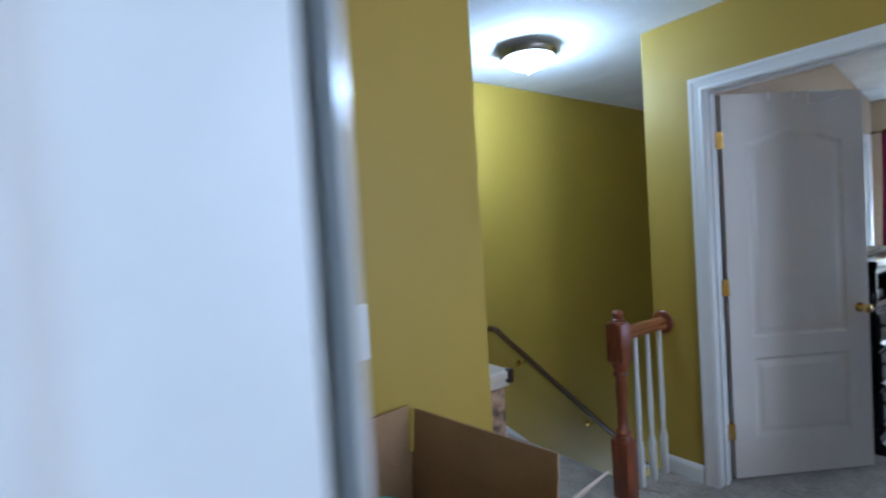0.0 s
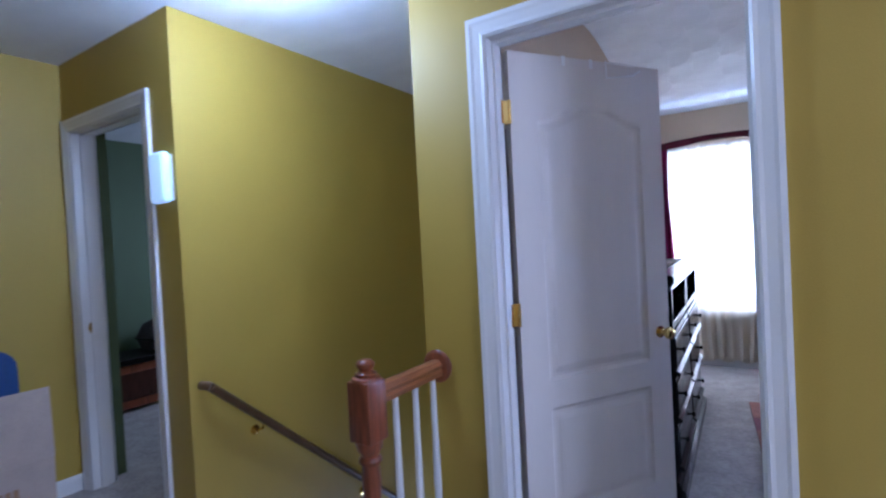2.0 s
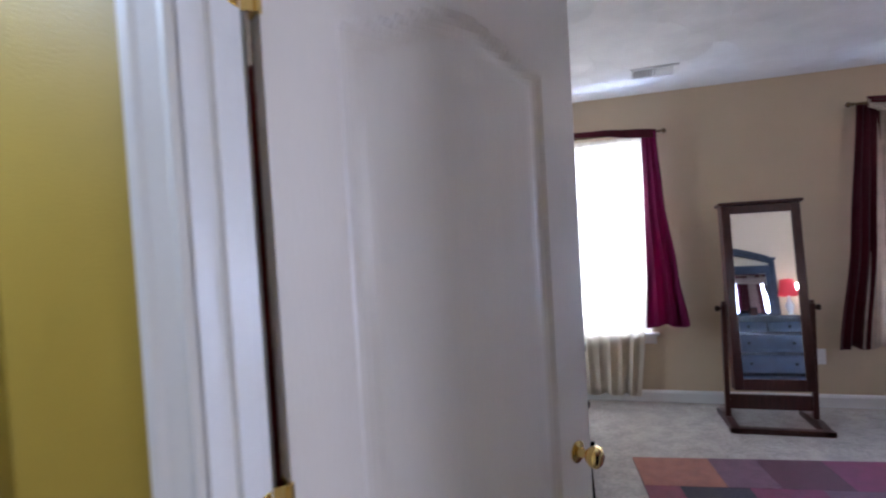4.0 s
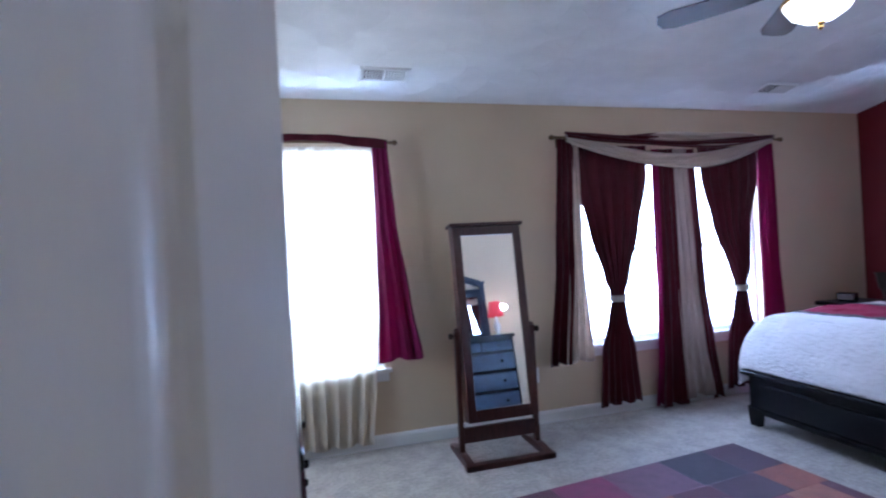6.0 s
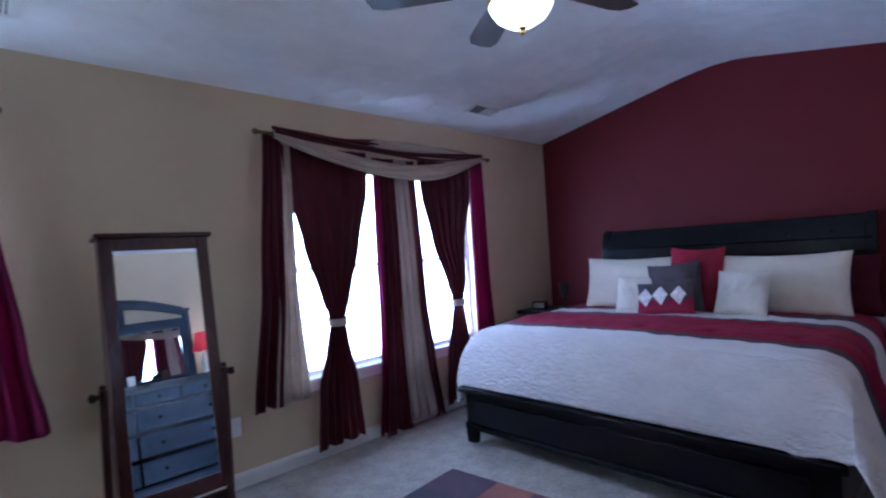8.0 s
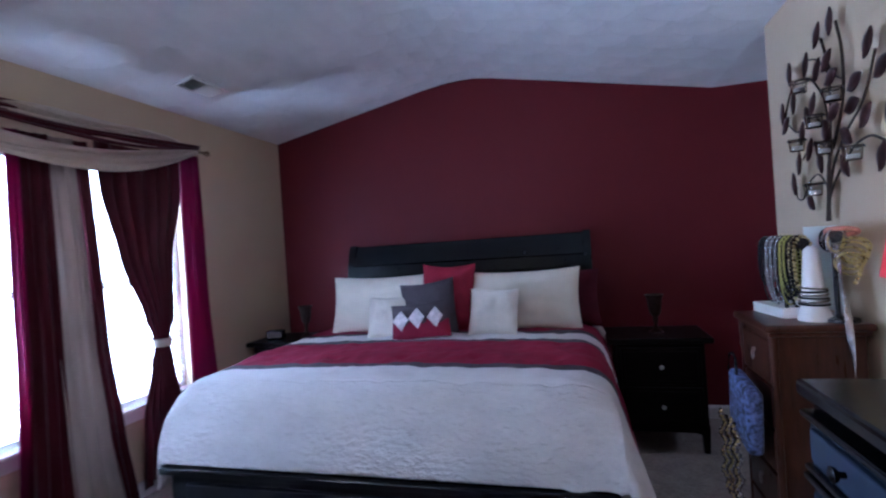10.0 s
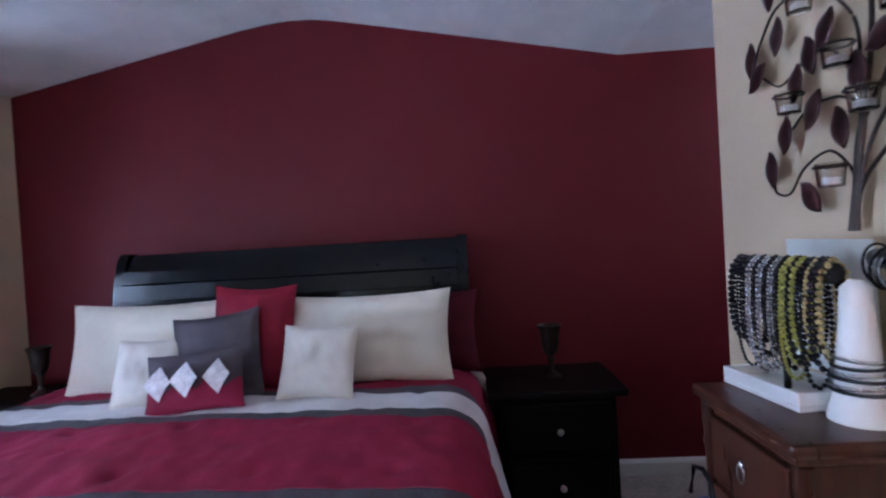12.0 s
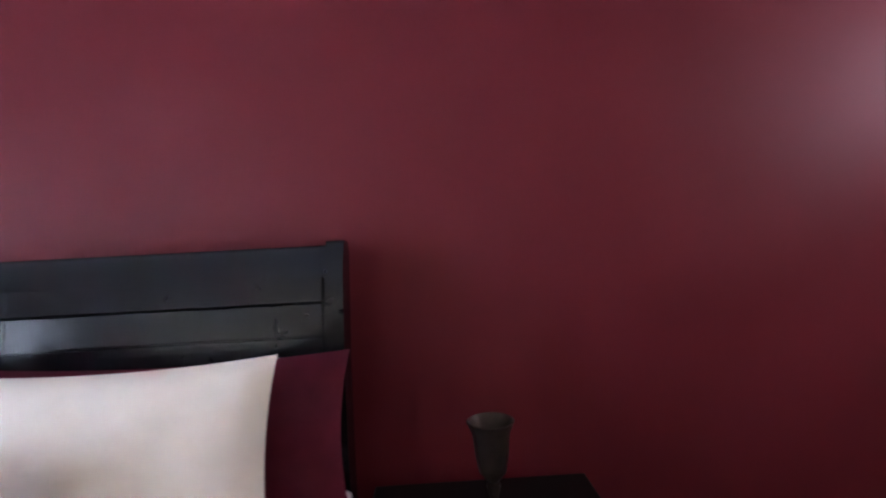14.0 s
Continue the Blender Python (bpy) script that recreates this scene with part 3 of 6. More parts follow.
rod("curtain_rod", 2.27, 4.36, ROD2, 2.155, "antique bronze rod with finials over the twin window")
drape("side_curtain", M_PLUM, "dark wine curtain panel at the twin window", [(2.15, 2.28, 2.40), (1.2, 2.22, 2.37), (0.46, 2.13, 2.31)], 3, 0.02, ROD2 + 0.01, group="side curtains")
drape("sheer_curtain", M_SCARF, "narrow champagne sheer beside the wine panel", [(2.13, 2.38, 2.47), (1.2, 2.35, 2.47), (0.46, 2.28, 2.52)], 3, 0.012, ROD2 + 0.035, group="sheers")


def tied(x0, x1, xt, label, low):
    th = thing("tied_curtain", label, "curtain", group="tied curtains")
    m = (x0 + x1) / 2
    drape("panel", M_PLUM, "", [(2.10, x0, x1), (1.85, x0 + 0.02, x1 - 0.005), (1.45, x0 + 0.12, x1 - 0.10), (1.08, xt - 0.11, xt + 0.11), (0.93, xt - 0.055, xt + 0.055), (0.80, xt - 0.09, xt + 0.08), (0.5, xt - 0.17, xt + 0.14), (low, xt - 0.20, xt + 0.17)], 6, 0.012, ROD2 + 0.03, th, phase=0.3)
    band = sheet(24, 3, lambda u, v: (xt + 0.07 * math.cos(2 * math.pi * u), ROD2 + 0.03 + 0.042 * math.sin(2 * math.pi * u), 0.90 + 0.05 * v + 0.008 * math.sin(2 * math.pi * u)))
    part("tieback", band, M_SCARF, th, "pale knotted tieback", smooth=True, solid=0.006)
    return th


tied(2.41, 3.06, 2.75, "plum curtain tied in the middle with a pale band", 0.10)
tied(3.56, 4.15, 3.93, "plum curtain tied in the middle, near the bed", 0.10)
cen = thing("centre_curtain", "striped wine and champagne curtain between the windows", "curtain")
drape("wine_stripe", M_WINE, "magenta sheer edge", [(2.08, 3.13, 3.19), (1.0, 3.12, 3.18), (0.5, 3.10, 3.16), (0.04, 3.06, 3.12)], 2, 0.014, ROD2 + 0.05, cen)
drape("dark_stripe", M_PLUM, "dark wine stripe", [(2.08, 3.18, 3.32), (1.0, 3.17, 3.33), (0.5, 3.15, 3.34), (0.02, 3.11, 3.36)], 3, 0.016, ROD2 + 0.045, cen)
drape("pale_stripe", M_STRIPE, "champagne stripe", [(2.08, 3.31, 3.45), (1.0, 3.32, 3.51), (0.5, 3.33, 3.56), (0.06, 3.35, 3.63)], 3, 0.016, ROD2 + 0.045, cen, phase=0.5)
drape("dark_stripe", M_PLUM, "wine stripe", [(2.08, 3.44, 3.54), (1.0, 3.50, 3.60), (0.5, 3.55, 3.66), (0.03, 3.62, 3.72)], 2, 0.016, ROD2 + 0.05, cen, phase=0.9)
drape("side_curtain", M_WINE, "magenta wine curtain panel near the bed", [(2.12, 4.16, 4.30), (1.2, 4.14, 4.32), (0.60, 4.12, 4.35)], 3, 0.02, ROD2 + 0.01, phase=0.4, group="side curtains")


def swag(name, material, label, drop, lift, width, y, x0=2.36, x1=4.29, skew=0.5):
    """A scarf hung in a bow between the ends of the rod."""
    def f(u, v):
        k = u ** (math.log(0.5) / math.log(skew))
        bow = 4 * k * (1 - k)
        w = width * (0.35 + 0.65 * bow)
        pleat = 0.010 * math.sin(v * 16 + 4 * u)
        return (x0 + (x1 - x0) * u, y - 0.05 * bow + pleat, 2.175 + lift - drop * bow - v * w + 0.008 * math.sin(9 * u + 5 * v))
    ob = part(name, sheet(56, 16, f), material, None, smooth=True, solid=0.004)
    return tagged(ob, label, "curtain", "swags over the twin window")


swag("swag_scarf", M_SCARF, "champagne scarf hung in a deep swag", 0.14, -0.01, 0.12, ROD2 - 0.035, 2.34, 4.26)
swag("swag_scarf", M_PLUM, "dark wine scarf hung over the pale swag", 0.055, 0.0, 0.055, ROD2 - 0.05, 2.34, 4.26)
swag("swag_scarf", M_SCARF, "champagne scarf bunched over the middle of the rod", -0.01, 0.005, 0.11, ROD2 - 0.035, 3.0, 4.1)
swag("swag_scarf", M_PLUM, "plum scarf looped along the rod", 0.02, 0.012, 0.05, ROD2 - 0.02, 2.34, 3.25)


# ceiling vents
def vent(x, y, w, d, label):
    th = thing("ceiling_vent", label, "vent", Matrix.Translation((x, y, wall_z(y) - 0.001)) @ Matrix.Rotation(math.atan2(2.44 - 2.728, YW - 2.2), 4, "X"), group="ceiling vents")
    part("frame", boxes([(-w / 2, w / 2, -d / 2, -d / 2 + 0.02, -0.010, 0), (-w / 2, w / 2, d / 2 - 0.02, d / 2, -0.010, 0), (-w / 2, -w / 2 + 0.02, -d / 2, d / 2, -0.010, 0), (w / 2 - 0.02, w / 2, -d / 2, d / 2, -0.010, 0), (-0.008, 0.008, -d / 2, d / 2, -0.009, 0)], 0.002), M_PLASTIC, th)
    part("backing", bm_box(-w / 2 + 0.01, w / 2 - 0.01, -d / 2 + 0.01, d / 2 - 0.01, -0.002, -0.0005), M_BRONZE, th)
    for side, tilt in ((-1, 50), (1, -50)):
        for k in range(7):
            x0 = side * (0.014 + (w / 2 - 0.03) * k / 7 + 0.008)
            part("slat", moved(bm_box(-0.0008, 0.0008, -d / 2 + 0.02, d / 2 - 0.02, -0.007, 0.007), pose(x0, 0, -0.006, 0, tilt, 0)), M_PLASTIC, th)


vent(0.98, 3.30, 0.32, 0.16, "white metal ceiling vent over the mirror")
vent(4.12, 3.27, 0.32, 0.16, "white metal ceiling vent near the red wall")


# ceiling fan with light
fan = thing("ceiling_fan", "bronze ceiling fan with walnut blades and a lit bowl", "ceiling fan", pose(2.62, 1.76, 2.46))
part("canopy", lathe([(0.02, 0.20), (0.035, 0.22), (0.065, 0.29), (0.068, 0.325)], 24), M_BRONZE, fan, smooth=True)
part("downrod", lathe([(0.012, 0.06), (0.012, 0.22)], 12), M_BRONZE, fan, smooth=True)
part("motor", lathe([(0.03, -0.07), (0.075, -0.06), (0.12, -0.03), (0.13, 0.01), (0.11, 0.045), (0.05, 0.07), (0.02, 0.075)], 32), M_BRONZE, fan, smooth=True)
part("light_collar", lathe([(0.135, -0.115), (0.14, -0.10), (0.09, -0.08), (0.06, -0.07)], 32), M_BRASS, fan, smooth=True)
part("bowl", lathe([(0.012, -0.205), (0.06, -0.195), (0.105, -0.165), (0.13, -0.125), (0.132, -0.115)], 32), M_FANBOWL, fan, "lit frosted glass bowl", smooth=True).visible_shadow = False
part("finial", lathe([(0.004, -0.24), (0.012, -0.23), (0.008, -0.22), (0.018, -0.212), (0.014, -0.20)], 14), M_BRASS, fan, "brass finial", smooth=True)
for k in range(5):
    m = pose(0, 0, -0.01, 0, 0, 72 * k + 56)
    bl = part("blade", moved(prism([(0.19, -0.05), (0.30, -0.066), (0.58, -0.075), (0.64, -0.055), (0.655, 0), (0.64, 0.055), (0.58, 0.075), (0.30, 0.066), (0.19, 0.05)], "z", -0.004, 0.004), m @ pose(0, 0, 0, 11, 0, 0)), M_BLADE, fan)
    part("blade_iron", moved(prism([(0.09, -0.015), (0.17, -0.02), (0.24, -0.04), (0.26, 0), (0.24, 0.04), (0.17, 0.02), (0.09, 0.015)], "z", -0.011, -0.005), m @ pose(0, 0, 0, 11, 0, 0)), M_BRONZE, bl)


# bedroom door, standing open
def panel_door(name, m, w, h, label, material):
    """A moulded two-panel door with an arched upper panel; hinged on x=0, faces along y."""
    th = thing(name, label, "door", m)
    t = 0.035
    nx, nz = 64, 150

    def inside(x, z):
        """How deep inside a panel the point lies (negative outside)."""
        L, R = 0.125, w - 0.125
        s = min(x - L, R - x)
        low = min(s, z - 0.21, 0.632 - z)
        k = (x - L) / (R - L)
        top = 1.765 + 0.075 * (0.5 - 0.5 * math.cos(2 * math.pi * min(1, max(0, k)))) 
        up = min(s, z - 0.742, top - z)
        return max(low, up)

    def relief(x, z):
        d = inside(x, z)
        if d <= 0:
            return 0.0
        if d < 0.012:
            return -0.009 * d / 0.012
        if d < 0.028:
            return -0.009
        if d < 0.050:
            return -0.009 + 0.007 * (d - 0.028) / 0.022
        return -0.002

    bm = bmesh.new()
    grid = {}
    for s in (0, 1):
        for i in range(nx + 1):
            for j in range(nz + 1):
                x, z = w * i / nx, h * j / nz
                r = relief(x, z)
                grid[s, i, j] = bm.verts.new((x, -r if s == 0 else t + r, z))
    for i in range(nx):
        for j in range(nz):
            bm.faces.new((grid[0, i, j], grid[0, i + 1, j], grid[0, i + 1, j + 1], grid[0, i, j + 1]))
            bm.faces.new((grid[1, i, j], grid[1, i, j + 1], grid[1, i + 1, j + 1], grid[1, i + 1, j]))
    for i in range(nx):
        bm.faces.new((grid[0, i, nz], grid[0, i + 1, nz], grid[1, i + 1, nz], grid[1, i, nz]))
        bm.faces.new((grid[0, i + 1, 0], grid[0, i, 0], grid[1, i, 0], grid[1, i + 1, 0]))
    for j in range(nz):
        bm.faces.new((grid[0, 0, j], grid[0, 0, j + 1], grid[1, 0, j + 1], grid[1, 0, j]))
        bm.faces.new((grid[0, nx, j + 1], grid[0, nx, j], grid[1, nx, j], grid[1, nx, j + 1]))
    bmesh.ops.recalc_face_normals(bm, faces=bm.faces[:])
    part("leaf", bm, material, th)
    return th


KNOB = [(0.026, 0.0), (0.027, 0.004), (0.012, 0.008), (0.010, 0.026), (0.018, 0.032), (0.026, 0.045), (0.026, 0.056), (0.018, 0.064), (0.004, 0.066)]
door = panel_door("bedroom_door", pose(0.018, 0.018, 0.012, 0, 0, 57.7), 0.782, 2.02, "white moulded two-panel door standing open, over-door hooks on top", M_DOOR)
kn = part("knob", lathe(KNOB, 20, pose(0.785 - 0.06, 0.0, 0.862, 90, 0, 0)), M_BRASS, door, "polished brass knob", smooth=True)
part("knob", lathe(KNOB, 20, pose(0.785 - 0.06, 0.035, 0.862, -90, 0, 0)), M_BRASS, door, "polished brass knob", smooth=True)
for z in (0.25, 1.015, 1.785):
    part("hinge", merge(tube([(-0.004, -0.004, z - 0.045), (-0.004, -0.004, z + 0.045)], 0.006, 10), bm_box(-0.003, 0.001, -0.002, 0.033, z - 0.043, z + 0.043), moved(bm_box(-0.034, -0.002, -0.0015, 0.0015, z - 0.043, z + 0.043), pose(-0.002, -0.002, 0, 0, 0, -24))), M_BRASS, door, "brass butt hinge", smooth=False)
jl = door.matrix_world.inverted()
for z in (0.262, 1.027, 1.797):
    part("hinge_leaf", moved(bm_box(0.0005, 0.003, -0.055, -0.008, z - 0.044, z + 0.044, 0.001), jl), M_BRASS, door, "brass hinge leaf on the jamb")
for x in (0.26, 0.40):
    part("hook", merge(bm_box(x - 0.008, x + 0.008, -0.004, -0.001, 1.985, 2.023), bm_box(x - 0.008, x + 0.008, -0.004, 0.039, 2.0205, 2.023)), M_PLASTIC, door, "over-door hook strap")
part("hook", merge(tube([(0.47, -0.012, 2.02), (0.47, -0.014, 1.95), (0.60, -0.03, 1.965), (0.63, -0.04, 1.985)], 0.004, 8), tube([(0.47, -0.012, 2.015), (0.62, -0.02, 2.01)], 0.004, 8)), M_PLASTIC, door, "white wire over-door rack", smooth=True)


# robe hung on the back of the door
robe = thing("hanging_robe", "dark red robe hanging behind the open door", "robe", door.matrix_world.copy())


def robe_cloth(u, v):
    spread = 0.30 + 0.12 * v
    a = 2 * math.pi * u
    return (0.20 + spread * 0.64 * math.cos(a) + 0.012 * math.sin(9 * a) * v, 0.105 + (0.035 + 0.018 * v) * math.sin(a) + 0.010 * math.sin(13 * a) * v, 1.74 - 1.25 * v + 0.05 * (1 - v) * math.cos(a) ** 2 * -1)


M_ROBE = mat("dark_red_towelling", (0.17, 0.008, 0.014), 0.9, scale=9, vary=0.2, bump=0.6, bump_scale=150, sheen=0.2)
part("body", sheet(72, 20, robe_cloth), M_ROBE, robe, smooth=True, solid=0.004)
part("collar", tube([(0.04, 0.10, 1.72), (0.14, 0.085, 1.80), (0.24, 0.06, 1.90), (0.34, 0.085, 1.80), (0.42, 0.10, 1.72)], [0.022, 0.03, 0.018, 0.03, 0.022], 10), M_ROBE, robe, smooth=True)
part("hanging_loop", tube([(0.26, 0.06, 1.90), (0.26, 0.046, 2.00), (0.26, 0.041, 2.02), (0.26, 0.03, 2.026)], 0.004, 8), M_PLASTIC, robe, smooth=True)


# cheval mirror
def cheval():
    th = thing("cheval_mirror", "dark cherry standing mirror tilted back before the tan wall", "mirror", pose(1.615, 3.25, 0))
    for s in (-1, 1):
        x = s * 0.264
        part("post", moved(merge(bm_box(-0.016, 0.016, -0.02, 0.02, 0.05, 0.83, 0.004), bm_box(-0.012, 0.012, -0.014, 0.014, 0.83, 0.85, 0.004)), Matrix.Translation((x, -0.01, 0))), M_MAHOG, th)
        part("foot", prism([(-0.215, 0.0), (0.20, 0.0), (0.20, 0.03), (0.06, 0.05), (-0.06, 0.05), (-0.215, 0.035)], "x", x - 0.024, x + 0.024), M_MAHOG, th)
        part("pivot_knob", lathe([(0.012, 0), (0.012, 0.012), (0.02, 0.02), (0.02, 0.035), (0.008, 0.042)], 14, pose(x + s * 0.012, -0.01, 0.80, 0, 90 * s, 0)), M_BRONZE, th, smooth=True)
    part("foot_bar", bm_box(-0.30, 0.30, -0.215, -0.165, 0.0, 0.035, 0.004), M_MAHOG, th)
    part("stretcher", bm_box(-0.26, 0.26, -0.02, 0.005, 0.10, 0.20, 0.004), M_MAHOG, th)
    tilt = pose(0, 0.0, 0.80, -7.5)
    z0, z1, w = -0.55, 0.71, 0.24
    a = 0.055
    part("mirror_frame", moved(boxes([(-w, -w + a, -0.05, 0.05, z0, z1), (w - a, w, -0.05, 0.05, z0, z1), (-w + a, w - a, -0.05, 0.05, z1 - a - 0.005, z1), (-w + a, w - a, -0.05, 0.05, z0, z0 + 0.075)], 0.004), tilt), M_MAHOG, th)
    part("back_panel", moved(bm_box(-w + 0.02, w - 0.02, 0.0, 0.048, z0 + 0.02, z1 - 0.02), tilt), M_MAHOG, th)
    part("cornice", moved(bm_box(-w - 0.018, w + 0.018, -0.07, 0.06, z1, z1 + 0.022, 0.006), tilt), M_MAHOG, th)
    part("glass", moved(bm_box(-w + a, w - a, -0.042, -0.038, z0 + 0.075, z1 - a - 0.005), tilt), M_MIRROR, th, "clear mirror glass")


cheval()


# outlets
def outlet(m):
    th = thing("outlet_plate", "white plastic outlet plate on the wall", "outlet", m, group="outlets")
    part("plate", bm_box(-0.036, 0.036, -0.006, 0, -0.058, 0.058, 0.003), M_PLASTIC, th)
    for z in (-0.022, 0.022):
        part("socket", merge(bm_box(-0.016, 0.016, -0.0085, -0.004, z - 0.014, z + 0.014, 0.002)), M_PLASTIC, th)


outlet(pose(2.07, YW, 0.37))


# area rug of patchwork
def rug():
    th = thing("area_rug", "patchwork rug in plum, wine and rust squares", "rug", pose(0.66, 2.56, 0, 0, 0, 5.5))
    W, D = 2.40, 1.62
    tones = [(0.075, 0.012, 0.03), (0.15, 0.014, 0.06), (0.20, 0.055, 0.035), (0.045, 0.014, 0.03), (0.16, 0.03, 0.05), (0.24, 0.085, 0.055), (0.025, 0.014, 0.028), (0.12, 0.05, 0.08)]
    mats = [mat("rug_pile", c, 0.95, scale=14, vary=0.2, bump=0.8, bump_scale=130, sheen=0.1) for c in tones]
    part("backing", bm_box(0, W, -D, 0, 0.0, 0.007, 0.002), mats[6], th)
    rng = random.Random(5)
    y, row = 0.0, 0
    while y < D - 0.01:
        d = min([0.34, 0.24, 0.40][row % 3], D - y)
        x = 0.0
        while x < W - 0.01:
            w = min(rng.choice([0.26, 0.34, 0.42, 0.18]), W - x)
            part("patch", bm_box(x + 0.001, x + w - 0.001, -y - d + 0.001, -y - 0.001, 0.006, 0.0135), rng.choice(mats), th)
            x += w
        y += d
        row += 1


rug()


# bed
def soft_box(x0, x1, y0, y1, z0, z1, r):
    return bm_box(x0, x1, y0, y1, z0, z1, r, 4)


BY0, BY1 = 0.93, 3.03
bed = thing("king_bed", "black lacquered sleigh bed with a low footboard", "bed")
part("footboard", merge(bm_box(3.45, 3.50, BY0, BY1, 0.10, 0.36, 0.004), bm_box(3.435, 3.452, BY0 + 0.10, BY1 - 0.10, 0.15, 0.31, 0.004)), M_BLACK, bed)
part("footboard_cap", bm_box(3.40, 3.53, BY0 - 0.03, BY1 + 0.03, 0.36, 0.395, 0.008), M_BLACK, bed)
for y in (BY0 + 0.03, BY1 - 0.03):
    part("leg", prism([(3.435, 0.14), (3.515, 0.14), (3.50, 0.0), (3.45, 0.0)], "y", y - 0.035, y + 0.035), M_BLACK, bed)
    part("leg", bm_box(5.21, 5.26, y - 0.035, y + 0.035, 0, 0.4, 0.004), M_BLACK, bed)
part("front_moulding", bm_box(3.43, 3.452, BY0, BY1, 0.10, 0.135, 0.005), M_BLACK, bed)
for y0, y1 in ((BY0, BY0 + 0.035), (BY1 - 0.035, BY1)):
    part("side_rail", bm_box(3.50, 5.20, y0, y1, 0.12, 0.36, 0.004), M_BLACK, bed)
# sleigh headboard: a curved section drawn across the bed
HY0, HY1 = 0.925, 2.87
sec = [(5.30, 0.30), (5.30, 0.70), (5.305, 0.95), (5.32, 1.15), (5.345, 1.30), (5.375, 1.39), (5.40, 1.435), (5.425, 1.455), (5.45, 1.45), (5.465, 1.42), (5.455, 1.36), (5.43, 1.25), (5.40, 1.10), (5.385, 0.90), (5.38, 0.30)]
sec = [(x - 0.11, z - 0.02) for x, z in sec]
part("headboard", prism(sec, "y", HY0 + 0.05, HY1 - 0.05), M_BLACK, bed, smooth=True)
for y in (HY0, HY1 - 0.055):
    part("headboard_post", prism([(x + (-0.014 if i < 8 else 0.014), z + (0.012 if z > 1.3 else 0)) for i, (x, z) in enumerate(sec)], "y", y, y + 0.055), M_BLACK, bed, smooth=True)
for a, b in ((HY0 + 0.056, (HY0 + HY1) / 2 - 0.05), ((HY0 + HY1) / 2 - 0.049, (HY0 + HY1) / 2 + 0.049), ((HY0 + HY1) / 2 + 0.05, HY1 - 0.056)):
    for z0, z1, x, lean in ((0.90, 1.089, 5.189, 4), (1.092, 1.179, 5.200, 6), (1.182, 1.269, 5.216, 10), (1.272, 1.345, 5.228, 16)):
        part("headboard_plank", moved(bm_box(-0.018, 0.006, a, b, -(z1 - z0) / 2, (z1 - z0) / 2, 0.0015), pose(x, 0, (z0 + z1) / 2, 0, lean, 0)), M_BLACK, bed)

mt = thing("mattress", "thick mattress with a wine fitted sheet", "mattress")
part("box_spring", soft_box(3.54, 5.17, BY0 + 0.06, BY1 - 0.06, 0.20, 0.44, 0.03), M_SHEET, mt, smooth=True)
part("top_mattress", soft_box(3.54, 5.17, BY0 + 0.05, BY1 - 0.05, 0.44, 0.74, 0.05), M_SHEET, mt, smooth=True)

BANDS = [(3.30, 0), (3.59, 3), (3.765, 2), (3.83, 1), (4.33, 2), (4.40, 3), (4.60, 2), (4.665, 1)]


